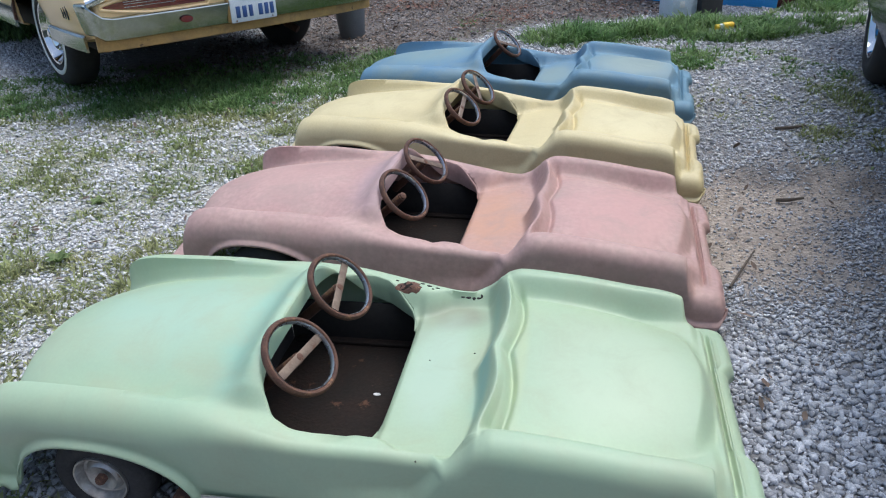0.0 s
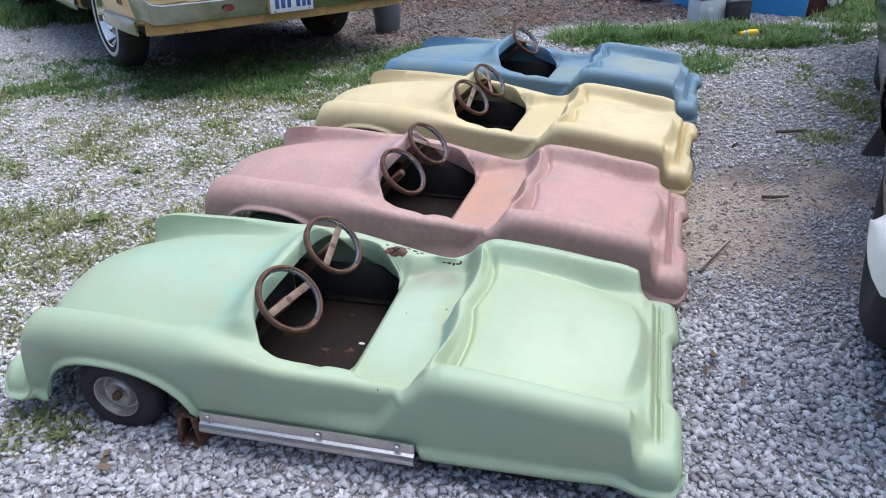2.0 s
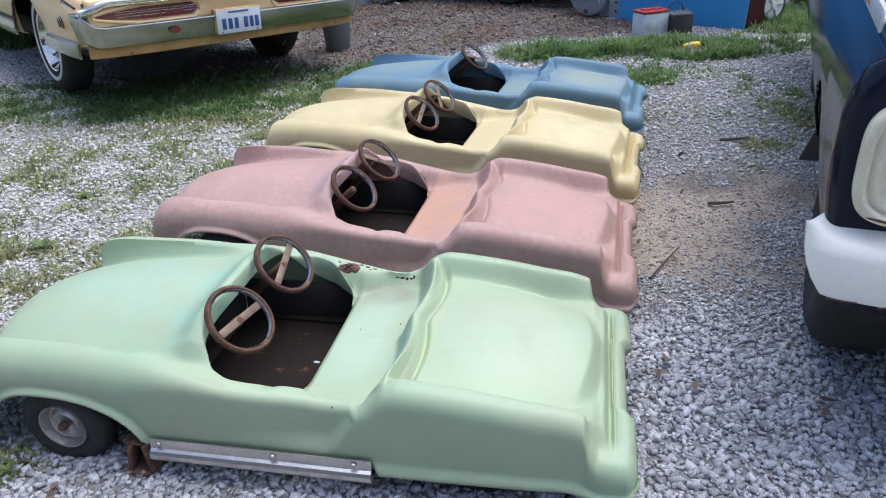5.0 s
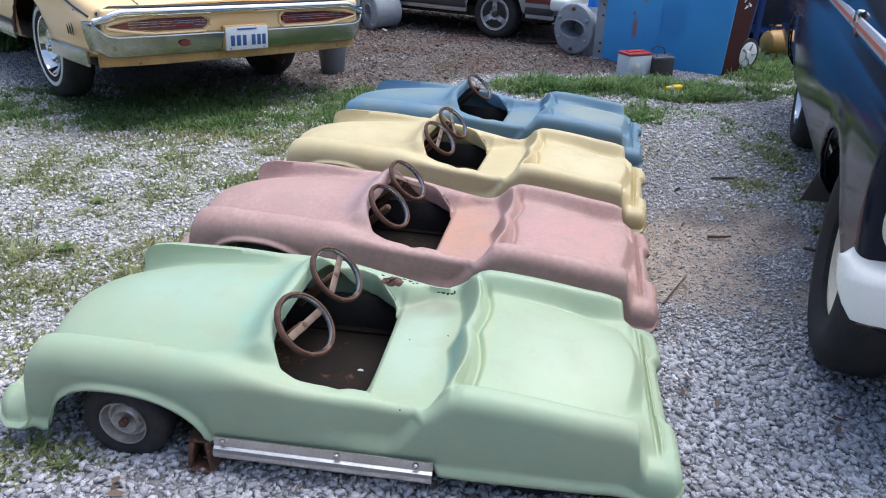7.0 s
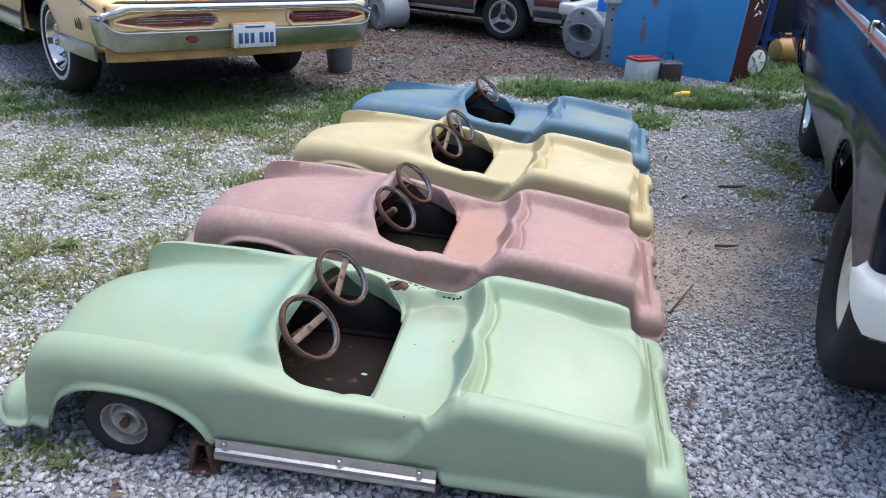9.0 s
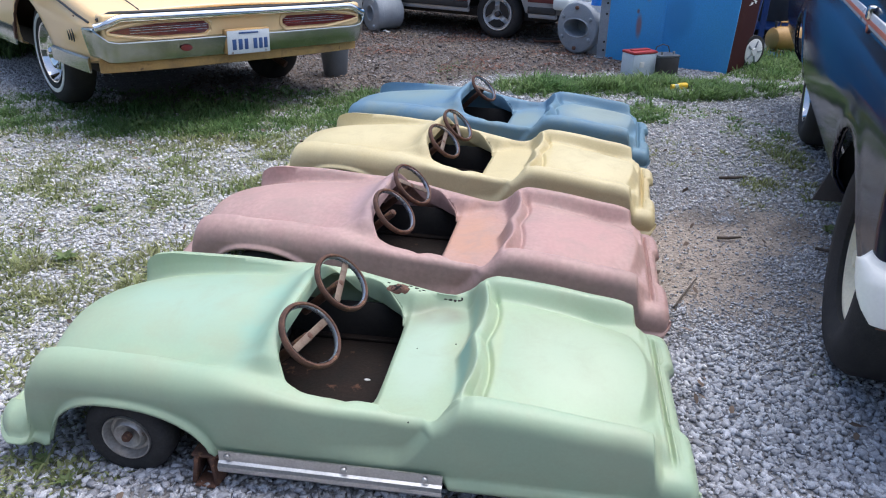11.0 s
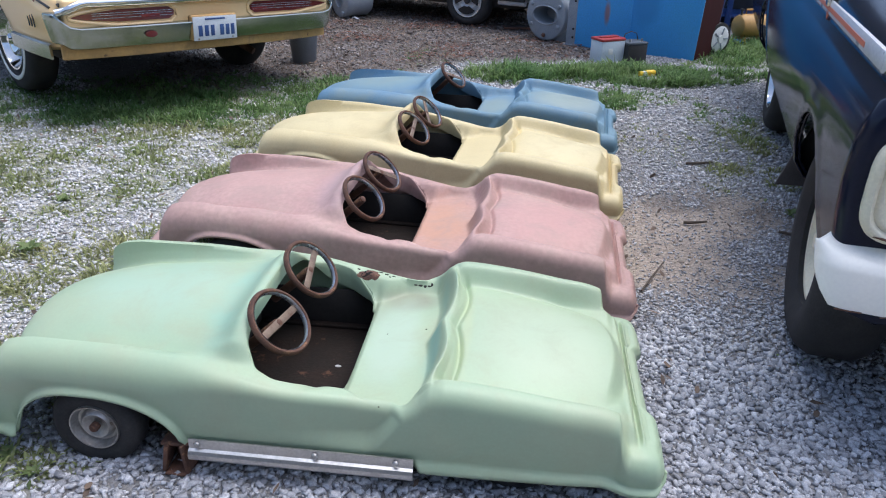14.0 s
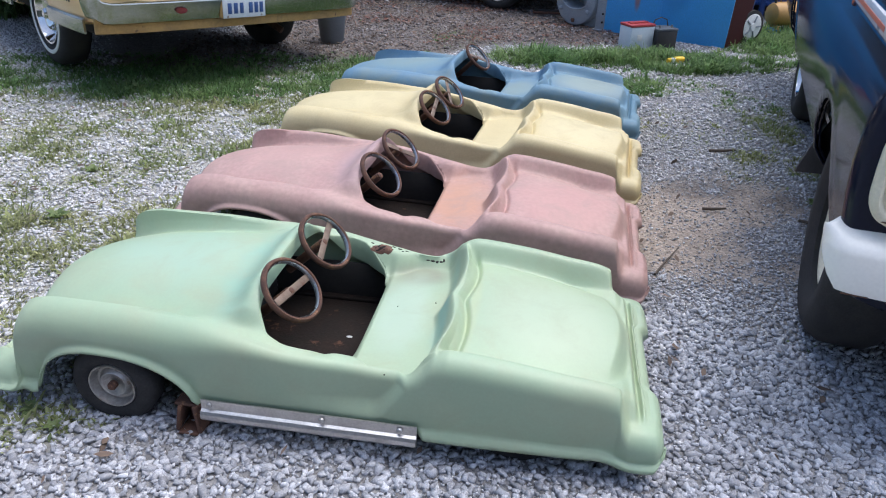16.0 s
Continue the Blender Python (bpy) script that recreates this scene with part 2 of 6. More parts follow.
BATTERY_WHITE = mat("white_battery_case", (0.60, 0.68, 0.74), (0.52, 0.60, 0.66), 0.45, scale=10, fine=120, bump=0.05)
BATTERY_RED = mat("red_battery_lid", (0.42, 0.05, 0.05), (0.36, 0.05, 0.05), 0.5, scale=10, fine=120, bump=0.05)
BLACK_PLASTIC = mat("black_plastic", (0.03, 0.03, 0.032), (0.055, 0.05, 0.05), 0.5, scale=10, fine=120, bump=0.1)
BRIGHT_YELLOW = mat("bright_yellow_plastic", (0.80, 0.56, 0.02), (0.78, 0.48, 0.02), 0.4, scale=10, fine=120, bump=0.05)
BRIGHT_BLUE = mat("bright_blue_plastic", (0.02, 0.16, 0.62), (0.02, 0.20, 0.66), 0.4, scale=10, fine=120, bump=0.05)
PLATE_WHITE = mat("plate_white", (0.62, 0.66, 0.68), (0.52, 0.56, 0.58), 0.4, scale=14, fine=160, bump=0.05)
PLATE_BLUE = mat("plate_blue", (0.03, 0.06, 0.18), (0.04, 0.09, 0.24), 0.4, scale=14, fine=160, bump=0.05)
LENS_GREY = mat("dusty_lamp_glass", (0.42, 0.44, 0.43), (0.34, 0.36, 0.35), 0.16, scale=9, fine=60, bump=0.02, coat=0.8)
GLASS_DARK = mat("dark_glass", (0.02, 0.023, 0.025), (0.02, 0.023, 0.025), 0.05, scale=5, fine=60, bump=0.0, coat=1.0)
STONE = mat("grey_gravel", (0.365, 0.368, 0.392), (0.485, 0.488, 0.512), 0.8, scale=1.4, fine=260, bump=0.4, dist=0.002, mixed=1.0, island=0.38)
CRUMB = mat("soil_crumbs", (0.47, 0.39, 0.33), (0.33, 0.275, 0.23), 0.95, scale=2.0, fine=200, bump=0.3, island=0.35, spec=0.2)
PALE_STONE = mat("pale_gravel", (0.62, 0.61, 0.605), (0.52, 0.51, 0.505), 0.85, scale=1.2, fine=220, bump=0.4, dist=0.002, mixed=0.8, island=0.22)
LUSH = mat("lush_grass_blades", (0.085, 0.185, 0.055), (0.21, 0.29, 0.11), 0.55, scale=2.5, fine=60, bump=0.0, mixed=0.5, island=0.45, spec=0.3)
GRASS = mat("grass_blades", (0.17, 0.235, 0.08), (0.37, 0.36, 0.18), 0.6, scale=1.3, fine=60, bump=0.0, mixed=0.5, island=0.45, spec=0.3)
WEED = mat("weed_leaves", (0.16, 0.235, 0.085), (0.24, 0.28, 0.12), 0.55, scale=5, fine=80, bump=0.1, island=0.35, spec=0.3)
LITTER = mat("dead_leaves", (0.085, 0.056, 0.04), (0.16, 0.118, 0.088), 0.85, scale=1.5, fine=60, bump=0.1, mixed=0.6, island=0.6)
DULL_STONE = mat("dull_brown_gravel", (0.17, 0.15, 0.145), (0.26, 0.24, 0.235), 0.85, scale=1.4, fine=220, bump=0.4, dist=0.002, mixed=1.0, island=0.45)
RED_LEAF = mat("red_brown_leaves", (0.11, 0.045, 0.03), (0.17, 0.085, 0.055), 0.85, scale=2.0, fine=60, bump=0.1, mixed=0.6, island=0.5)
TWIG = mat("dead_twig", (0.075, 0.058, 0.045), (0.12, 0.095, 0.07), 0.9, scale=20, fine=160, bump=0.5)
PAPER = mat("bleached_scrap", (0.75, 0.76, 0.75), (0.65, 0.66, 0.64), 0.7, scale=20, fine=120, bump=0.05)


def let_light_through(m, share=0.45):
    """Thin leaves: part of the light goes through."""
    N, L = m.node_tree.nodes, m.node_tree.links
    t, x = N.new("ShaderNodeBsdfTranslucent"), N.new("ShaderNodeMixShader")
    x.inputs[0].default_value = share
    p = N["Principled BSDF"]
    L.new(p.inputs["Base Color"].links[0].from_socket, t.inputs[0])
    L.new(p.outputs[0], x.inputs[1]), L.new(t.outputs[0], x.inputs[2])
    L.new(x.outputs[0], N["Material Output"].inputs[0])


for m in (GRASS, LUSH, WEED):
    let_light_through(m)


# ---- building helpers ----
def mesh_of(name, bm, material, smooth=True, angle=40):
    me = bpy.data.meshes.new(name)
    bmesh.ops.recalc_face_normals(bm, faces=bm.faces)
    bm.to_mesh(me)
    bm.free()
    me.materials.append(material)
    if smooth:
        me.shade_smooth()
        me.set_sharp_from_angle(angle=radians(angle))
    return me


def part(name, bm, material, parent, label="", smooth=True, angle=40):
    ob = new(name, mesh_of(name, bm, material, smooth, angle))
    ob.parent = parent
    return tagged(ob, label) if label else ob


def thing(name, m, label, category, group="", kind=""):
    ob = new(name)
    ob.matrix_basis = m
    ob.empty_display_size = 0.1
    return tagged(ob, label, category, group, kind)


def solo(name, bm, material, m, label, category, group="", kind="", smooth=True, angle=40):
    ob = new(name, mesh_of(name, bm, material, smooth, angle))
    ob.matrix_basis = m
    return tagged(ob, label, category, group, kind)


def box(sx, sy, sz, at=(0, 0, 0), bevel=0.0, seg=2, bm=None, turn=None):
    """A box with bevelled edges, its centre at at."""
    b = bmesh.new()
    bmesh.ops.create_cube(b, size=1, matrix=Matrix.Diagonal((sx, sy, sz, 1)))
    if bevel:
        bmesh.ops.bevel(b, geom=b.edges[:], offset=bevel, segments=seg, affect="EDGES", profile=0.5)
    m = Matrix.Translation(at) @ (turn or Matrix())
    bmesh.ops.transform(b, matrix=m, verts=b.verts)
    return join(bm, b)


def join(bm, b):
    if bm is None:
        return b
    me = bpy.data.meshes.new("tmp")
    b.to_mesh(me)
    b.free()
    bm.from_mesh(me)
    bpy.data.meshes.remove(me)
    return bm


def lathe(profile, seg=40, m=None, bm=None, closed=False):
    """Turns a profile of (radius, height) about z."""
    b = bmesh.new()
    rings = []
    for r, z in profile:
        if r < 1e-6:
            rings.append([b.verts.new((0, 0, z))])
        else:
            rings.append([b.verts.new((r * math.cos(2 * math.pi * i / seg), r * math.sin(2 * math.pi * i / seg), z)) for i in range(seg)])
    pairs = list(zip(rings, rings[1:])) + ([(rings[-1], rings[0])] if closed else [])
    for a, c in pairs:
        for i in range(seg):
            k = (i + 1) % seg
            if len(a) == 1 and len(c) == 1:
                continue
            if len(a) == 1:
                b.faces.new((a[0], c[i], c[k]))
            elif len(c) == 1:
                b.faces.new((a[i], a[k], c[0]))
            else:
                b.faces.new((a[i], a[k], c[k], c[i]))
    if m is not None:
        bmesh.ops.transform(b, matrix=m, verts=b.verts)
    return join(bm, b)


def tube(path, radius, seg=10, bm=None, caps=True, flat=1.0):
    """A round bar along a path of points; radius may be a list."""
    b = bmesh.new()
    pts = [Vector(q) for q in path]
    rings = []
    for i, q in enumerate(pts):
        d = (pts[min(i + 1, len(pts) - 1)] - pts[max(i - 1, 0)]).normalized()
        side = d.cross(Vector((0, 0, 1)) if abs(d.z) < 0.95 else Vector((1, 0, 0))).normalized()
        up = side.cross(d)
        r = radius[i] if isinstance(radius, (list, tuple)) else radius
        rings.append([b.verts.new(q + side * r * math.cos(2 * math.pi * k / seg) + up * r * flat * math.sin(2 * math.pi * k / seg)) for k in range(seg)])
    for a, c in zip(rings, rings[1:]):
        for k in range(seg):
            b.faces.new((a[k], a[(k + 1) % seg], c[(k + 1) % seg], c[k]))
    if caps:
        b.faces.new(rings[0]), b.faces.new(rings[-1][::-1])
    return join(bm, b)


def ribbon(path, profile, bm=None, normals=None, closed=False):
    """Sweeps a closed profile of (out, up) along a level path; out is to the path's right."""
    b = bmesh.new()
    pts = [Vector(q) for q in path]
    rings = []
    for i, q in enumerate(pts):
        d = pts[min(i + 1, len(pts) - 1)] - pts[max(i - 1, 0)]
        d = Vector((d.x, d.y, 0)).normalized()
        out = Vector((d.y, -d.x, 0))
        rings.append([b.verts.new(q + out * o + Vector((0, 0, h))) for o, h in profile])
    n = len(profile)
    for a, c in zip(rings, rings[1:]):
        for k in range(n):
            b.faces.new((a[k], a[(k + 1) % n], c[(k + 1) % n], c[k]))
    b.faces.new(rings[0]), b.faces.new(rings[-1][::-1])
    return join(bm, b)


def prism(outline, depth, bm=None, m=None, bevel=0.0):
    """A flat outline of (x, z) given thickness depth along y."""
    b = bmesh.new()
    f = b.faces.new([b.verts.new((x, 0, z)) for x, z in outline])
    ext = bmesh.ops.extrude_face_region(b, geom=[f])
    bmesh.ops.translate(b, vec=(0, depth, 0), verts=[v for v in ext["geom"] if isinstance(v, bmesh.types.BMVert)])
    if bevel:
        bmesh.ops.bevel(b, geom=b.edges[:], offset=bevel, segments=2, affect="EDGES", profile=0.5)
    if m is not None:
        bmesh.ops.transform(b, matrix=m, verts=b.verts)
    return join(bm, b)


def curve_at(x, knots):
    """Smooth interpolation through knots of (x, value), with flat steps where values repeat (monotone cubic)."""
    xs, ys = np.array([k[0] for k in knots], float), np.array([k[1] for k in knots], float)
    h, d = np.diff(xs), np.diff(ys) / np.diff(xs)
    m = np.zeros(len(xs))
    m[0], m[-1] = d[0], d[-1]
    for i in range(1, len(xs) - 1):
        if d[i - 1] * d[i] > 0:
            w1, w2 = 2 * h[i] + h[i - 1], h[i] + 2 * h[i - 1]
            m[i] = (w1 + w2) / (w1 / d[i - 1] + w2 / d[i])
    x = np.clip(x, xs[0], xs[-1])
    i = np.clip(np.searchsorted(xs, x) - 1, 0, len(h) - 1)
    t = (x - xs[i]) / h[i]
    return (2 * t**3 - 3 * t**2 + 1) * ys[i] + (t**3 - 2 * t**2 + t) * h[i] * m[i] + (-2 * t**3 + 3 * t**2) * ys[i + 1] + (t**3 - t**2) * h[i] * m[i + 1]


def step(a, b, x):
    t = np.clip((x - a) / (b - a), 0, 1)
    return t * t * (3 - 2 * t)


def chaikin(poly, times=3, cut=.25):
    for _ in range(times):
        poly = [q for a, b in zip(poly, poly[1:] + poly[:1]) for q in ((a[0] * (1 - cut) + b[0] * cut, a[1] * (1 - cut) + b[1] * cut), (a[0] * cut + b[0] * (1 - cut), a[1] * cut + b[1] * (1 - cut)))]
    return poly


def poly_distance(px, py, poly):
    """Signed distance (inside negative) and nearest point of a polygon, for arrays."""
    A = np.array(poly)
    B = np.roll(A, -1, 0)
    P = np.stack([px, py], -1)[:, None, :]
    E = (B - A)[None]
    t = np.clip(((P - A[None]) * E).sum(-1) / (E * E).sum(-1), 0, 1)
    Q = A[None] + t[..., None] * E
    D = np.linalg.norm(P - Q, axis=-1)
    k = D.argmin(1)
    near = Q[np.arange(len(k)), k]
    cross = (A[None, :, 1] > P[..., 1]) != (B[None, :, 1] > P[..., 1])
    with np.errstate(divide="ignore", invalid="ignore"):
        xi = (B - A)[None, :, 0] * (P[..., 1] - A[None, :, 1]) / (B - A)[None, :, 1] + A[None, :, 0]
    inside = (cross & (P[..., 0] < xi)).sum(1) % 2 == 1
    return np.where(inside, -D.min(1), D.min(1)), near


def sheet(grid, keep=None):
    """A bmesh from an (n, m, 3) grid of points; keep: which of the faces stay."""
    n, m, _ = grid.shape
    b = bmesh.new()
    used = {}

    def v(i, j):
        if (i, j) not in used:
            used[i, j] = b.verts.new(grid[i, j])
        return used[i, j]
    for i in range(n - 1):
        for j in range(m - 1):
            if keep is None or keep[i, j]:
                b.faces.new((v(i, j), v(i + 1, j), v(i + 1, j + 1), v(i, j + 1)))
    return b


def wheel(parent, at, turn, radius, width, rim_r, tyre_mat, rim_mat, hub_mat, name="wheel", wall=None, inset=0.0):
    """A road wheel, its axle along y, outside towards -y: tyre, rim and hub."""
    w = new(name)
    w.parent = parent
    w.matrix_basis = Matrix.Translation(at) @ turn
    lay = pose(0, 0, 0, 90)
    h, e = width / 2, width * 0.28
    prof = [(rim_r, -h * .8), (rim_r + .25 * (radius - rim_r), -h), (rim_r + .6 * (radius - rim_r), -h), (radius - e * .35, -h * .82), (radius, -h * .5),
            (radius, h * .5), (radius - e * .35, h * .82), (rim_r + .6 * (radius - rim_r), h), (rim_r, h * .8)]
    part("tyre", lathe(prof, 44, lay.inverted(), closed=True), tyre_mat, w)
    rp = [(rim_r * 1.0, h * .8), (rim_r * .98, h * .95), (rim_r * .93, h * .93), (rim_r * .87, h * .62), (rim_r * .80, h * .36), (rim_r * .70, h * .34), (rim_r * .62, h * .58), (rim_r * .54, h * .74), (rim_r * .44, h * .70), (rim_r * .34, h * .50), (rim_r * .26, h * .46), (0, h * .46)]
    rp = [(r, d - inset) for r, d in rp]
    part("rim", lathe(rp, 40, lay), rim_mat, w)
    lay = lay @ Matrix.Translation((0, 0, -inset))
    part("hub", lathe([(rim_r * .18, h * .6), (rim_r * .18, h * .95), (rim_r * .12, h * 1.08), (0, h * 1.1)], 16, lay), hub_mat, w)
    if wall:
        part("whitewall", lathe([(rim_r + .24 * (radius - rim_r), h * 1.0), (rim_r + .26 * (radius - rim_r), h * 1.04), (rim_r + .42 * (radius - rim_r), h * 1.04), (rim_r + .44 * (radius - rim_r), h * 1.0)], 44, lay), wall, w, "white sidewall stripe")
    return w

# ---- the ride cars: one moulded body each, x to the tail, y across, z up ----
COCKPIT = chaikin([(.086, -.17), (.086, .17), (.104, .248), (.140, .296), (.190, .318), (.250, .312), (.346, .238), (.346, -.238), (.250, -.312), (.190, -.318), (.140, -.296), (.104, -.248)], 2, .16)
FLANGE = [(.086, .338), (.11, .325), (.135, .285), (.16, .25), (.19, .222), (.25, .200), (.30, .192), (.35, .190)]
CREST = [(-.556, .150), (-.552, .235), (-.544, .285), (-.525, .312), (-.49, .326), (-.43, .333), (-.25, .333), (-.05, .322), (.10, .302), (.22, .280), (.36, .261), (.47, .248), (.51, .249), (.55, .280), (.585, .312), (.62, .322), (.75, .312), (.9, .291), (1.036, .266), (1.052, .20), (1.075, .165), (1.12, .162), (1.19, .150)]
HALF = [(-.70, .350), (-.64, .375), (-.57, .375), (-.548, .358), (-.5, .358), (-.2, .362), (.1, .364), (.3, .361), (.5, .360), (.62, .360), (.9, .354), (1.04, .347), (1.1, .352), (1.19, .345)]
DOME = [(-.622, .150), (-.618, .205), (-.611, .240), (-.597, .264), (-.565, .282), (-.51, .300), (-.42, .318), (-.30, .330), (-.1, .344), (.06, .344), (.12, .318), (.20, .284), (.30, .262), (.36, .255)]
DECK = [(.60, .292), (.70, .292), (.82, .290), (.94, .280), (1.03, .264), (1.08, .250), (1.2, .245)]


def moulding(x, y):
    """Height of the moulding's upper face."""
    u = np.abs(y)
    crest, w = curve_at(x, CREST), curve_at(x, HALF)
    rim = w - .045
    # bonnet with a soft valley before each wing
    dome = curve_at(x - .7 * u**2 * (1 - step(-.5, -.2, x)), DOME) - (.72 - .62 * step(-.12, .09, x)) * u**2
    front = dome + (crest - dome) * step(.252, .296, u)
    # seat and the rolled edge to the door top
    seat = .205 + .012 * step(.36, .5, x) - .015 * (1 - step(.335, .36, x))
    slide = .028 * step(.36, .44, x)
    seat = seat + (crest - seat) * step(.237 + 1.46 * slide, .297 + 1.11 * slide, u)
    bay = .584 + .021 * np.sqrt(np.sin(np.pi * np.clip(u / .29, 0, 1))**2 + .003)
    top = .315 - .008 * np.cos(np.pi * u / .28)
    back = seat + (top - seat) * step(bay - .060, bay - .001, x)
    # lid behind the seat, with lip, gutter and rounded end
    lid = curve_at(x, DECK) - (.30 + .85 * step(.60, 1.06, x)) * u**2
    end = 1.080 - .070 * (u / .27)**2
    shelf = .198 - .03 * step(1.075, 1.10, x) + .009 * np.exp(-((x - 1.085) / .008)**2) + .008 * np.exp(-((x - 1.111) / .008)**2) - .008 * np.exp(-((x - 1.098) / .007)**2)
    shelf = shelf + .022 * step(.12, .27, u) * (1 - step(1.05, 1.085, x))
    lid = np.maximum(lid, shelf)
    lid = shelf + (lid - shelf) * (1 - step(end - .034, end + .014, x))
    lid = lid - .013 * np.exp(-((x - bay - .030) / .009)**2) * (1 - step(.25, .29, u))
    lid = lid + .012 * np.exp(-((x - bay - .006) / .012)**2)
    back = back + (lid - back) * step(bay - .004, bay + .012, x)
    back = back + (crest - back) * step(.250, .305, u) * step(.54, .60, x)
    z = front + (back - front) * step(.232, .346, x)
    edge, _ = poly_distance(np.ravel(x), np.ravel(y), COCKPIT)
    lip = .048 * np.exp(-(np.clip(edge, 0, 1) / .055)**2) * (1 - step(.13, .30, np.ravel(x))) * step(-.06, .05, np.ravel(x)) * (1 - .9 * step(.19, .30, np.ravel(u)))
    return z + lip.reshape(np.shape(z))


RIM = [(.15, .2978), (.20, .2865), (.244, .2765), (.262, .268), (.276, .258), (.32, .2195), (.335, .200), (.347, .194)]


def body_height(x, y):
    """The moulding with its cockpit rim drawn straight down to the seat's front corners."""
    shape = np.shape(x)
    x, y = np.ravel(x), np.ravel(y)
    edge, near = poly_distance(x, y, COCKPIT)
    near = np.reshape(near, (-1, 2))
    nx, ny = near[:, 0], near[:, 1]
    share = step(.19, .23, nx) * step(.20, .235, np.abs(ny)) * np.exp(-(np.clip(edge, 0, 1) / .022)**2)
    z = moulding(x, y) + share * (curve_at(nx, RIM) - moulding(nx, ny))
    return z.reshape(shape)


def body_shell(rise=0.0, close=True):
    xs = np.unique(np.round(np.concatenate([np.linspace(-.695, -.625, 18), np.linspace(-.625, -.50, 56), np.linspace(-.5, .04, 50), np.linspace(.04, .36, 74), np.linspace(.36, .5, 34), np.linspace(.5, .575, 30), np.linspace(.575, .665, 62), np.linspace(.665, .7, 8), np.linspace(.7, 1.02, 26), np.linspace(1.02, 1.125, 42), np.linspace(1.125, 1.19, 14)]), 5))
    ns, na, nt = 26, 6, 64
    if not close:
        xs = np.unique(np.concatenate([xs[:24:2], xs[24:-8:2], xs[-8:]]))
        ns, na, nt = 18, 5, 34
    rows = []
    for x in xs:
        w, c = float(curve_at(x, HALF)), float(curve_at(x, CREST))
        base = .082 - .007 * float(step(.545, .57, x))
        if x < -.5:
            base = .07
        if x > 1.0:
            base = .075 - .020 * float(step(1.0, 1.08, x))
        arch = 1 - (abs(x + .292) / (.250 if x > -.292 else .200))**(2.2 if x > -.292 else 2.8)
        cut = (.138 + rise) * max(arch, 0)**.55
        base = base + cut
        # rounded ends in plan and height
        e = 1.0
        if x > 1.15:
            e = math.sqrt(max(0, 1 - ((x - 1.15) / .0405)**2))
        if x < -.645:
            e = math.sqrt(max(0, 1 - ((x + .645) / .0502)**2))
        # the door top leans in above a crease that sweeps up into the rear wing
        doorway = float(step(.0, .20, x)) * (1 - float(step(.50, .56, x)))
        inset = .028 * float(step(.16, .46, x))
        crease = .132 + .175 * float(step(.42, .590, x))
        ahead = float(step(.06, -.10, x))
        r = min(.045 - .023 * doorway + .030 * ahead, (c - base) * (.45 + .25 * ahead))
        w_top = w - inset * float(step(crease - .022, crease + .040, c - r))
        half = []
        for k in range(ns):
            t = k / ns
            z = base + (c - r - base) * t
            y = w - .016 * (1 - t)**2 - inset * float(step(crease - .022, crease + .040, z))
            # sill flange and the flare round the wheel opening
            y += .019 * (1 - float(step(.013, .028, z - base))) * (float(step(.542, .566, x)) if x > 0 else float(step(-.47, -.52, x)))
            if abs(x + .280) < .29:
                near = (z - base) + .5 * max(0, abs(x + .280) - .22)
                y += .023 * math.exp(-(near / .017)**3) * (1 if cut > 0 else .4)
            half.append((y, z))
        for k in range(na):
            a = math.pi / 2 * k / na
            half.append((w_top - r + r * math.cos(a), c - r + r * math.sin(a)))
        ys = np.linspace(w_top - r, 0, nt)
        zs = body_height(np.full(nt, x), ys)
        if x > 1.13:
            zs = np.minimum(zs, .165)
        zs[0] = c
        half += list(zip(ys, zs))
        mid = .115
        pts = [(x, -y * (.86 + .14 * e), mid + (z - mid) * e) for y, z in half] + [(x, y * (.86 + .14 * e), mid + (z - mid) * e) for y, z in half[-2::-1]]
        rows.append(pts)
    g = np.array(rows)
    # bumper ends stand proud of the middle
    push = 1 - step(.13, .17, np.abs(g[..., 1]))
    g[..., 0] -= .028 * push * step(1.112, 1.14, g[..., 0])
    g[..., 0] += .035 * (np.abs(g[..., 1]) / .35)**2 * step(-.58, -.66, g[..., 0])
    g[..., 0] = np.where(g[..., 0] > 1.105, 1.105 + (g[..., 0] - 1.105) * .68, g[..., 0])
    # cockpit opening, its edge drawn onto the outline
    n, m, _ = g.shape
    d, near = poly_distance(g[..., 0].ravel(), g[..., 1].ravel(), COCKPIT)
    d, near = d.reshape(n, m), near.reshape(n, m, 2)
    top = np.zeros((n, m), bool)
    top[:, ns + na:m - ns - na] = True
    inner = (d < 0) & top
    keep = ~(inner[:-1, :-1] & inner[1:, :-1] & inner[:-1, 1:] & inner[1:, 1:])
    rimv = inner.copy()
    out_x, out_y = near[..., 0], near[..., 1]
    hz = body_height(out_x.ravel(), out_y.ravel()).reshape(n, m)
    g[..., 0] = np.where(rimv, out_x, g[..., 0])
    g[..., 1] = np.where(rimv, out_y, g[..., 1])
    g[..., 2] = np.where(rimv, hz, g[..., 2])
    b = sheet(g, keep)
    bmesh.ops.remove_doubles(b, verts=b.verts, dist=.0004)
    bmesh.ops.dissolve_degenerate(b, dist=.0002, edges=b.edges)
    return b


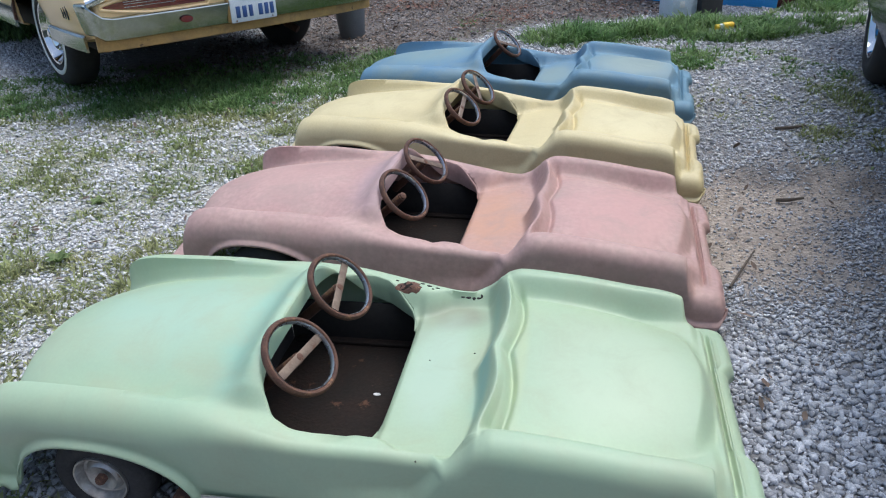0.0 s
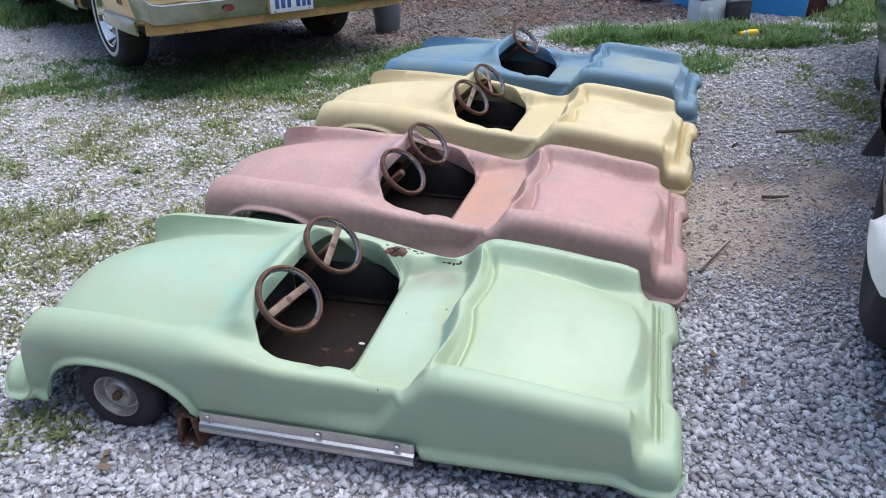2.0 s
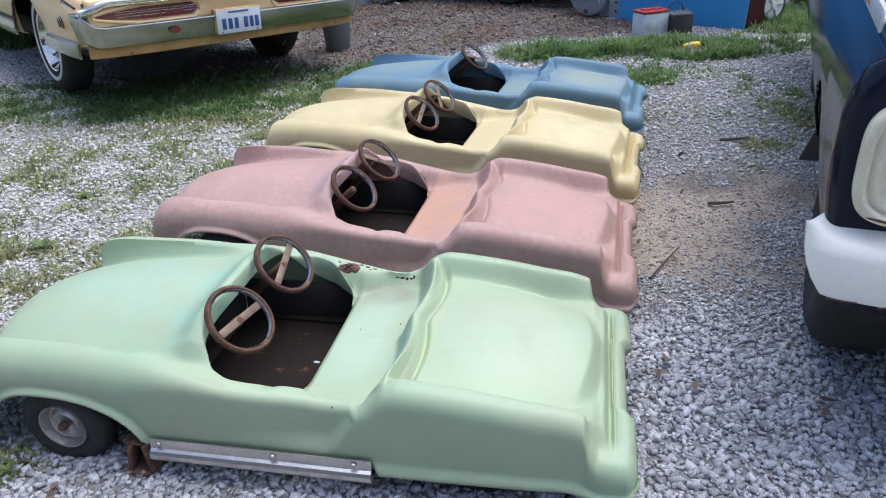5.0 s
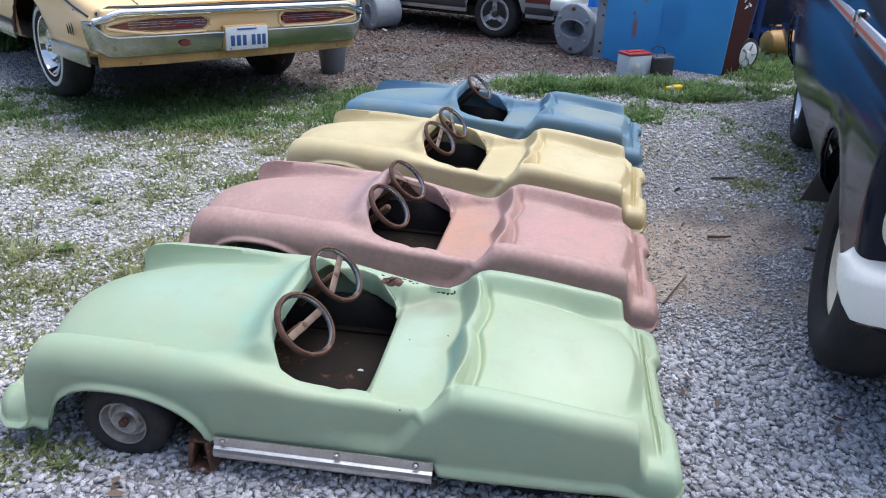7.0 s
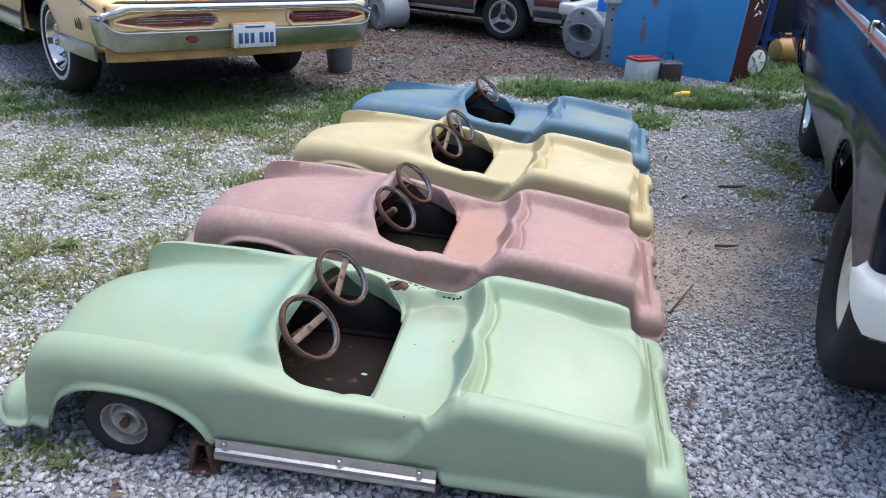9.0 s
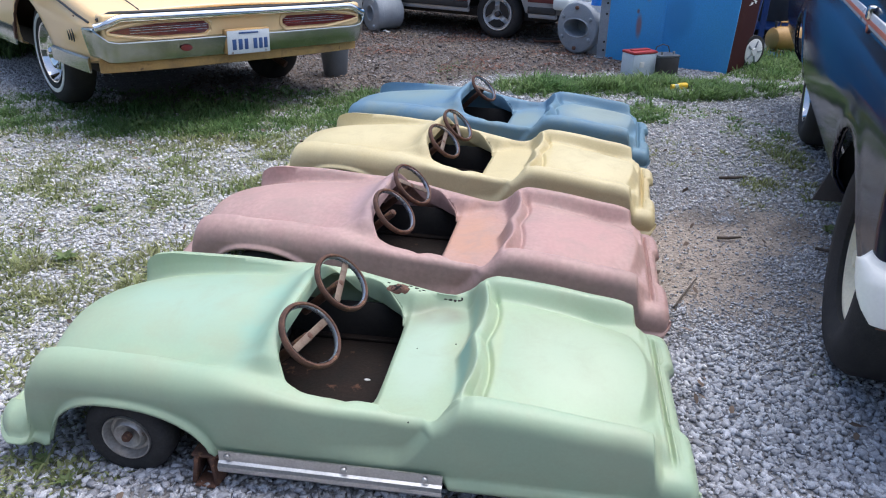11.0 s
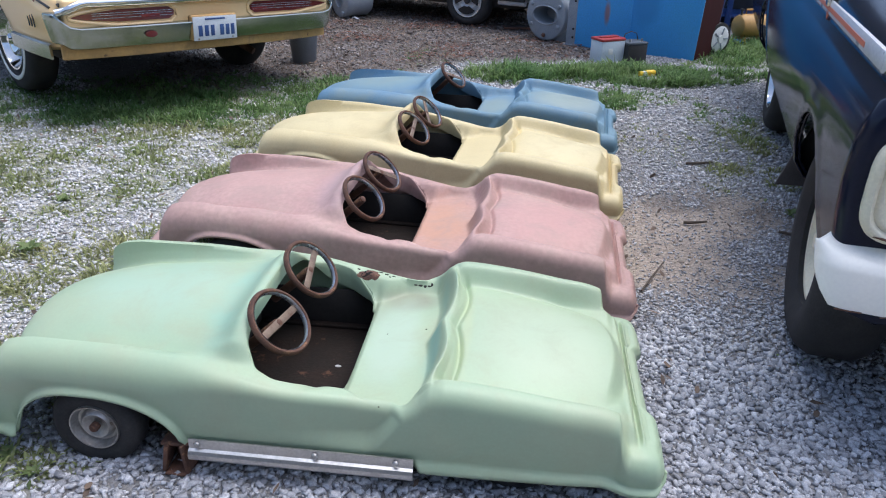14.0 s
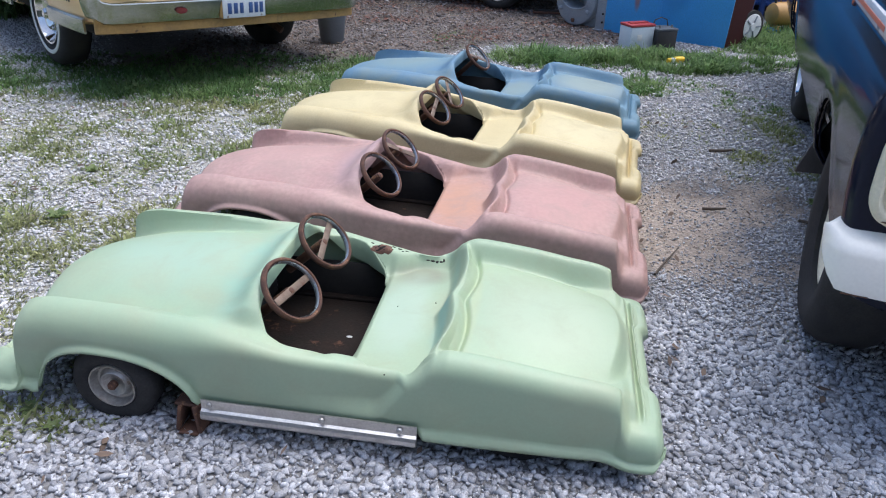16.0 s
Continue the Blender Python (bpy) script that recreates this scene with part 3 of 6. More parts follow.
def crust(cx, cy, rx, ry, seed, lump):
    """A ragged thin patch that lies on the moulding."""
    b = bmesh.new()
    rows = []
    for k, f in enumerate((0, .35, .62, .84, 1.0)):
        ring = []
        for a in (np.linspace(0, 2 * math.pi, 25)[:-1] if k else (0,)):
            out = f * (1 + .12 * math.sin(3 * a + seed) + .08 * math.sin(7 * a + 2 * seed) + .05 * math.sin(11 * a))
            x, y = cx + rx * out * math.cos(a), cy + ry * out * math.sin(a)
            z = float(body_height(np.array([x]), np.array([y]))[0])
            bump = lump * (.5 + .5 * math.sin(260 * x + seed) * math.sin(310 * y)) * (1 - f * f) + .0016
            ring.append(b.verts.new((x, y, z + (bump if f < 1 else -.001))))
        rows.append(ring)
    for i in range(24):
        b.faces.new((rows[0][0], rows[1][i], rows[1][(i + 1) % 24]))
    for p, q in zip(rows[1:], rows[2:]):
        for i in range(24):
            b.faces.new((p[i], q[i], q[(i + 1) % 24], p[(i + 1) % 24]))
    return b


def steering_wheel(parent, y, spoke_turn, tip=(.70, -.16, .68)):
    n = Vector(tip).normalized()
    m = Matrix.Translation((.162, y, .350)) @ n.to_track_quat("Z", "Y").to_matrix().to_4x4()
    sw = new("steering_wheel")
    sw.parent, sw.matrix_basis = parent, m
    ring = [(.090 + .0072 * math.cos(a), .0105 * math.sin(a)) for a in [2 * math.pi * k / 10 for k in range(10)]]
    part("ring", lathe(ring, 56, closed=True), RUST, sw, "rusted steel steering ring")
    part("inner_edge", lathe([(.0847, -.009), (.0814, -.004), (.0810, .003), (.0837, .008)], 56), CHROME_WORN, sw, "worn chrome inner edge")
    if spoke_turn is not None:
        part("spoke", box(.162, .021, .004, (0, 0, -.004), .0015, turn=pose(0, 0, 0, 0, 0, spoke_turn)), SPOKE, sw, "flat bare steel spoke")
    part("hub", lathe([(.012, -.02), (.012, -.005), (.008, -.001), (0, 0)], 18), RUST, sw)
    part("column", tube([(0, 0, -.012), (0, 0, -.19)], .014, 12), RUST, sw)
    return sw


def ride_car(paint, at, yaw, label, spokes, steering=(1, 1), detail=False, rise=0.0, pitch=0.0, roll=0.0):
    car = thing("ride_car", pose(*at, roll, pitch, yaw), label, "ride car", "row of ride cars")
    body = part("body", body_shell(rise, detail), paint, car, angle=75)
    s = body.modifiers.new("wall", "SOLIDIFY")
    s.thickness, s.offset = .008, -1
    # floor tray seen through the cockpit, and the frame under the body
    part("floor_pan", box(.46, .640, .006, (.135, 0, .052), .001), SHADED_RUSTY_PLATE, car, "rusted steel floor pan darkened for cockpit shade")
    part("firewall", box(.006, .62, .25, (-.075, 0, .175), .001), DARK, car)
    # inner walls are dark, not body colour: cockpit shade put into the material
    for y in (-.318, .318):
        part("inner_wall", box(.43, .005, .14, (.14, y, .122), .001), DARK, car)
        part("wall_ledge", box(.40, .026, .012, (.14, y * .955, .060), .004), SHADED_RUSTY_PLATE, car, "rusted ledge along the floor pan")
    part("seat_riser", box(.005, .60, .135, (.362, 0, .122), .001), SHADED_RUSTY_PLATE, car)
    for y in (-.16, .16):
        part("chassis_rail", box(1.45, .035, .030, (.28, y, .032), .004), DARK, car)
    # the moulding turns down inside the cockpit
    mid = Vector((.215, 0))
    rows = []
    ring = [(a[0] + (c[0] - a[0]) * f, a[1] + (c[1] - a[1]) * f) for a, c in zip(COCKPIT, list(COCKPIT[1:]) + [COCKPIT[0]]) for f in (0, .2, .4, .6, .8)]
    for x, y in sorted(ring, key=lambda q: math.atan2(q[1], .215 - q[0])):
        if x > .34:
            continue
        z = float(body_height(np.array([x]), np.array([y]))[0])
        low = min(float(curve_at(x, FLANGE)), z - .006)
        inward = (mid - Vector((x, y * .6))).normalized()
        rows.append([(x + inward.x * d, y + inward.y * d, h) for d, h in ((-.001, z - .0005), (.002, z - .0005), (.004, z - .004), (.005, z + (low - z) * .5), (.003, low), (.0, low))])
    part("inner_flange", sheet(np.array(rows)), paint, car, angle=60)
    for k, (x, y) in enumerate(((-.294, -.306), (-.294, .306), (.80, -.262), (.80, .262))):
        turn = pose(0, 0, 0) if y < 0 else pose(0, 0, 0, 0, 0, 180)
        r = .121 if x < 0 else .105
        wheel(car, (x, y, r - .018), turn, r, .080, r * .56, RUBBER, WHEEL_RIM, RUST)
    for x in (-.288, .80):
        part("axle", tube([(x, -.25, .105), (x, .25, .105)], .009, 10), DARK, car)
    for y, turn, there in zip((-.150, .150), spokes, steering):
        if there:
            steering_wheel(car, y, turn)
    if detail:
        strip = ribbon([(-.028, -.362, 0), (.25, -.361, 0), (.548, -.3605, 0)], [(.000, .118), (.0035, .118), (.004, .090), (.012, .086), (.017, .078), (.017, .066), (.012, .058), (.0, .056)])
        part("sill_trim", strip, ALUMINIUM, car, "bolted aluminium sill strip", angle=30)
        for x in (-.005, .30, .505):
            part("bolt", lathe([(.0085, 0), (.0085, .003), (.006, .006), (0, .007)], 12, pose(x, -.366, .104, 90)), WHEEL_RIM, car, "round-head steel bolt")
        br = box(.055, .085, .006, (-.070, -.338, .006), .001)
        box(.012, .085, .082, (-.100, -.330, .048), .003, bm=br, turn=pose(0, 0, 0, 0, 10, 6))
        box(.010, .085, .088, (-.040, -.332, .050), .003, bm=br, turn=pose(0, 0, 0, 0, -6, -6))
        box(.06, .006, .08, (-.070, -.300, .048), .001, bm=br)
        box(.075, .05, .010, (-.070, -.335, .088), .003, bm=br)
        part("bracket", br, RUST, car, "torn rusted steel bracket")
        part("door_patch", crust(.306, .301, .038, .020, 4, .004), RUST, car, "torn rusty patch on the door")
        part("rust_hole", crust(.300, .301, .026, .014, 3, .005), SHADED_RUSTY_PLATE, car, "dark hole rusted through the patch")
        for x, y, rx, ry in ((.360, .312, .012, .005), (.384, .308, .010, .003), (.372, .300, .006, .003), (.455, .307, .010, .005), (.471, .305, .012, .004), (.486, .303, .008, .005), (.499, .304, .010, .003), (.507, .308, .006, .007), (.34, .318, .010, .003), (.268, .318, .008, .003), (.41, .047, .003, .003), (.520, .076, .004, .003), (.528, -.269, .004, .003), (.459, -.335, .003, .003)):
            part("chip", crust(x, y, rx * .62, ry * .62, x * 90, .0008), DARK, car, "dark chip in the gelcoat")
        part("scrap", lathe([(.010, 0), (.008, .002), (0, .003)], 7, pose(.248, .081, .056) @ Matrix.Diagonal((1.1, .55, 1, 1))), PAPER, car, "small white scrap")
    return car


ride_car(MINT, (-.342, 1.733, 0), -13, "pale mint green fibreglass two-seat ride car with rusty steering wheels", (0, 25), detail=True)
ride_car(PINK, (-.107, 2.567, .002), -15.0, "faded dusty pink fibreglass two-seat ride car with rusty steering wheels", (None, -40), rise=.018, pitch=.6, roll=-.9)
ride_car(CREAM, (.153, 3.437, .002), -17.7, "pale cream yellow fibreglass two-seat ride car with rusty steering wheels", (25, 50), rise=.012, pitch=.4, roll=-.8)
ride_car(BLUE, (.392, 4.231, .002), -17.8, "weathered faded blue fibreglass ride car with a single steering wheel", (90, 150), steering=(0, 1), pitch=-.7, roll=-1.4)

# ---- yellow sedan: x to its right, y ahead, the tail at y = 0 ----
def shell_with_arches(stations, section, arches, side_cols):
    """A body from sections along y; arches: (y, z, r), cut out of the sides with their edge drawn round."""
    g = np.array([section(y) for y in stations])
    n, m, _ = g.shape
    keep = np.ones((n - 1, m - 1), bool)
    for ay, az, r in arches:
        dy, dz = g[..., 1] - ay, g[..., 2] - az
        d = np.hypot(dy, dz)
        inner = (d < r) & side_cols[None, :]
        keep &= ~(inner[:-1, :-1] & inner[1:, :-1] & inner[:-1, 1:] & inner[1:, 1:])
        f = np.where(inner & (d > 1e-4), r / np.maximum(d, 1e-4), 1)
        g[..., 1] = np.where(inner, ay + dy * f, g[..., 1])
        g[..., 2] = np.where(inner, az + dz * f, g[..., 2])
    b = sheet(g, keep)
    bmesh.ops.remove_doubles(b, verts=b.verts, dist=.0005)
    bmesh.ops.dissolve_degenerate(b, dist=.0003, edges=b.edges)
    return b


def sedan(m):
    car = thing("sedan", m, "butter-yellow vintage sedan with a wide pitted chrome rear bumper", "car")
    low = [(0, .43), (.25, .39), (.8, .35), (4.6, .35), (5.4, .42)]
    wide = [(0, .955), (.12, .985), (.5, 1.0), (1.6, 1.0), (3.5, 1.0), (5.0, .98), (5.4, .93)]
    deck = [(0, .715), (.1, .745), (.5, .835), (1.2, .89), (1.4, .905), (5.2, .86), (5.4, .8)]
    stations = np.unique(np.concatenate([np.linspace(0, .3, 10), np.linspace(.3, 2.0, 40), np.linspace(2, 3.5, 12), np.linspace(3.5, 5.4, 40)]))

    def section(y):
        w, l, d = float(curve_at(y, wide)), float(curve_at(y, low)), float(curve_at(y, deck))
        half = [(w - .09, l), (w - .05, l + .015), (w - .035, l + .08)]
        for t in np.linspace(0, 1, 12):
            z = l + .10 + (d - .07 - l - .10) * t
            half.append((w - .035 * (1 - t)**2 - .03 * max(0, t - .6)**1.5 / .25, z))
        x0, z0 = half[-1]
        for a in (20, 40, 60, 80):
            half.append((x0 - .055 * (1 - math.cos(radians(a))) , z0 + .05 * math.sin(radians(a))))
        x1 = half[-1][0]
        for t in (.1, .25, .5, .75, 1):
            half.append((x1 * (1 - t), z0 + .05 + .03 * math.sin(t * math.pi / 2)))
        return [(x, y, z) for x, z in half] + [(-x, y, z) for x, z in half[-2::-1]]
    cols = np.zeros(len(section(1.0)), bool)
    cols[:15] = cols[-15:] = True
    body = part("body", shell_with_arches(stations, section, [(1.03, .36, .36), (4.28, .36, .36)], cols), BUTTER, car, angle=35)
    s = body.modifiers.new("wall", "SOLIDIFY")
    s.thickness, s.offset = .012, -1
    # tail panel and valance
    part("tail_panel", box(1.84, .09, .25, (0, -.012, .578), .02, 3), BUTTER, car)
    arc = [(x, .06 * (abs(x) / .93)**4 - .02, 0) for x in np.linspace(-.925, .925, 33)]
    part("valance", ribbon(arc, [(.02, .365), (.028, .37), (.030, .45), (-.02, .45), (-.02, .365)]), VALANCE, car, "grime-stained lower valance")
    # bumper: a deep lower band, a slim upper bar and loops at the ends
    # a chrome loop: deep lower band that turns the corner and rises into the upper bar
    turn_in = [(x, .025 * (abs(x) / .90)**3 - .06, 0) for x in np.linspace(-.90, .90, 35)]
    corner = [(.90 + .055 * math.sin(a), -.035 + .085 * (1 - math.cos(a))) for a in np.linspace(.15, 1.45, 10)]
    line = [(-x, y) for x, y in corner[::-1]] + [(x, y) for x, y, _ in turn_in] + corner
    rows = []
    for i, (x, y) in enumerate(line):
        d = Vector((line[min(i + 1, len(line) - 1)][0] - line[max(i - 1, 0)][0], line[min(i + 1, len(line) - 1)][1] - line[max(i - 1, 0)][1])).normalized()
        o = Vector((d.y, -d.x))
        u = float(step(.885, .945, abs(x)))
        z0, z1 = .425 + .035 * u, .552 + .080 * u
        row = []
        for t, bulge in ((0, -.03), (0, .010), (.06, .026), (.25, .036), (.5, .045), (.75, .053), (.93, .058), (.98, .055), (1, .044), (1, -.03)):
            q = Vector((x, y)) + o * (bulge - .012 * u)
            row.append((q.x, q.y, z0 + (z1 - z0) * t))
        rows.append(row)
    part("bumper", sheet(np.array(rows)), BUMPER_CHROME, car, "deep chrome bumper with pitting", angle=30)
    part("upper_bar", tube([(x, .02 * (abs(x) / .95)**3 - .085 + .022 * step(.86, .96, abs(x)), .682 - .050 * step(.80, .96, abs(x))) for x in np.linspace(-.958, .958, 61)], .021, 10, flat=1.1), CHROME, car, "bright chrome upper bar")
    part("deck_edge", tube([(x, .05 * (abs(x) / .95)**3 - .062, .708 - .05 * step(.84, .97, abs(x))) for x in np.linspace(-.93, .93, 49)], .010, 6), DARK_TRIM, car)
    for sx in (-1, 1):
        x0, x1 = (-.88, -.27) if sx < 0 else (.27, .88)
        ts = np.linspace(0, 1, 19)
        half_h = [.035 * min(1, ((1 - t) if sx > 0 else t) * 2.2 + .03)**.7 * (.25 + .75 * min(1, (t if sx > 0 else 1 - t) * 22 + .15)) for t in ts]
        xs = [x0 + (x1 - x0) * t for t in ts]
        mid = .606
        outline = [(x, mid + h) for x, h in zip(xs, half_h)] + [(x, mid - h) for x, h in list(zip(xs, half_h))[::-1]]
        tl = part("tail_light", prism(outline, .02, m=pose(0, -.066, 0)), TAIL_RED, car, "slim dark red tail lamp")
        for dz in (-.012, .004, .016):
            part("lens_bar", box(abs(x1 - x0) * .80, .003, .0028, ((x0 + x1) / 2 - sx * .05, -.0675, mid + dz)), CHROME_WORN, tl, "thin dull chrome bar")
        xb = -.42 if sx < 0 else .34
        part("reverse_lens", box(.12, .005, .022, (xb, -.0665, mid - .010), .002), TAIL_BRIGHT, tl)
        loop = [(x, -.058, mid + (z - mid) * 1.45 + (.004 if z > mid else -.004)) for x, z in outline]
        cx = (x0 + x1) / 2
        loop = [(cx + (q[0] - cx) * 1.05, q[1], q[2]) for q in loop]
        part("lamp_surround", tube(loop + loop[:1], .011, 8, caps=False), BUTTER, car)
    plate = part("number_plate", box(.305, .006, .145, (-.03, -.1225, .503), .004, 2), PLATE_WHITE, car, "pale embossed number plate with dark bars")
    for xb, wb in ((-.105, .028), (-.062, .028), (-.020, .026), (.045, .028), (.085, .026), (.122, .026)):
        part("plate_bar", box(wb, .003, .066, (xb - .03, -.1265, .490), .002), PLATE_BLUE, plate)
    part("plate_bar", box(.14, .003, .010, (-.03, -.1265, .560), .001), PLATE_BLUE, plate)
    part("plate_recess", box(.322, .04, .152, (-.03, -.0965, .508), .010, 3), VALANCE, car)
    for sx in (-.122, .122):
        part("plate_bolt", lathe([(.007, 0), (.006, .004), (0, .005)], 10, pose(sx - .03, -.1255, .442, 90)), WHEEL_RIM, plate)
    part("reflector", lathe([(.038, 0), (.036, .006), (0, .009)], 24, pose(-.45, -.112, .495, 90) @ Matrix.Diagonal((1, .5, 1, 1))), TAIL_RED, car, "small oval red reflector")
    # seams, belt moulding, louvres, rocker
    def deck_z(x, y):
        return float(curve_at(y, deck)) - .021 + .03 * math.sin(math.pi / 2 * (1 - min(1, abs(x) / .92)))
    for sx in (-1, 1):
        part("lid_seam", tube([(sx * (.66 + .10 * y), y, deck_z(.7, y) + .002) for y in np.linspace(.02, 1.3, 14)], .005, 5), DARK_TRIM, car)
        part("belt_moulding", tube([(sx * (float(curve_at(y, wide)) - .021), y, float(curve_at(y, deck)) - .078) for y in np.linspace(.05, 5.0, 40)], .007, 6), DARK_TRIM, car)
        part("rocker_trim", ribbon([(sx * (float(curve_at(y, wide)) - .03), y, 0) for y in (np.linspace(.10, .66, 9) if sx > 0 else np.linspace(.66, .10, 9))], [(0, .36), (.012, .36), (.016, .44), (0, .45)]), BUMPER_CHROME, car)
        ahead = np.linspace(1.42, 3.90, 24)
        part("rocker_panel", ribbon([(sx * (float(curve_at(y, wide)) - .03), y, 0) for y in (ahead if sx > 0 else ahead[::-1])], [(0, .35), (.012, .35), (.018, .46), (.010, .475), (0, .478)]), BUMPER_CHROME, car, "dull grey metal rocker panel")
        jag = np.linspace(.10, 1.25, 34)
        inner = [(1.03 + .350 * math.cos(a), .36 + .350 * math.sin(a)) for a in jag]
        outer = [(1.03 + (.368 + .014 * math.sin(7 * a) + .010 * math.sin(23 * a)) * math.cos(a), .36 + (.368 + .014 * math.sin(7 * a) + .010 * math.sin(23 * a)) * math.sin(a)) for a in jag[::-1]]
        part("arch_rust", prism(inner + outer, .016, m=Matrix.Translation((-.974 if sx < 0 else .990, 0, 0)) @ pose(0, 0, 0, 0, 0, 90)), RUST, car, "jagged rust along the wheel arch")
        for k in range(3):
            part("louvre", box(.006, .012, .10, (sx * .981, .24 + .040 * k, .575), .002, turn=pose(0, 0, 0, -12)), DARK_TRIM, car)
        part("fender_badge", box(.006, .05, .022, (sx * .972, .22, .668), .004), TAIL_BRIGHT, car, "tiny red fender badge")
    part("lid_lock", lathe([(.018, 0), (.016, .008), (0, .01)], 16, pose(0, .12, deck_z(0, .12), 25)), CHROME, car)
    for k in range(9):
        part("badge_bar", box(.022, .004, .010, (.42 + .03 * k, .035, deck_z(.5, .035) + .006), .002), CHROME, car)
    part("under_tank", box(1.4, .9, .14, (0, .75, .37), .03), DARK, car)
    part("underbody", box(1.62, 4.7, .14, (0, 2.75, .36), .03), DARK, car)
    part("axle_housing", tube([(-.7, 1.01, .33), (-.1, 1.01, .33), (.1, 1.01, .33), (.7, 1.01, .33)], [.045, .05, .11, .045], 12), DARK, car)
    part("exhaust", tube([(.52, 1.2, .30), (.54, .62, .29), (.56, .52, .25), (.60, .45, .21)], [.028, .028, .027, .026], 12), RUST, car, "rusty exhaust pipe")
    # cabin
    cab = box(1.5, 2.2, .46, (0, 2.6, 1.12), .15, 4)
    part("cabin", cab, BUTTER, car)
    part("rear_window", box(1.3, .02, .34, (0, 1.50, 1.12), .01, turn=pose(0, 0, 0, -20)), GLASS_DARK, car)
    for y in (1.01, 4.28):
        for sx in (-1, 1):
            turn = pose(0, 0, 0, 0, 0, -90) if sx < 0 else pose(0, 0, 0, 0, 0, 90)
            w = wheel(car, (sx * .80, y, .345), turn, .345, .20, .205, RUBBER, CHROME, CHROME, wall=WHITE_PAINT)
    for y in (1.03, 4.28):
        for sx in (-1, 1):
            part("wheel_well", box(.30, .80, .03, (sx * .76, y, .70), .01), DARK, car)
            part("wheel_well", box(.03, .80, .45, (sx * .62, y, .5), .01), DARK, car)
    return car


sedan(pose(-.973, 5.055, .01, 0, 2.0, 39.5) @ Matrix.Scale(1.025, 4))


def flake_outline(x, z, l, w, seed):
    left, right = [], []
    for k in range(12):
        t = k / 11
        c = x + .02 * math.sin(4 * t + seed) + .25 * w * math.sin(13 * t + 2 * seed)
        h = w * (.25 + .75 * math.sin(math.pi * min(1, t * 1.05))) * (.7 + .3 * math.sin(19 * t + seed))
        left.append((c - h, z - l / 2 + l * t))
        right.append((c + h, z - l / 2 + l * t))
    return left + right[::-1]


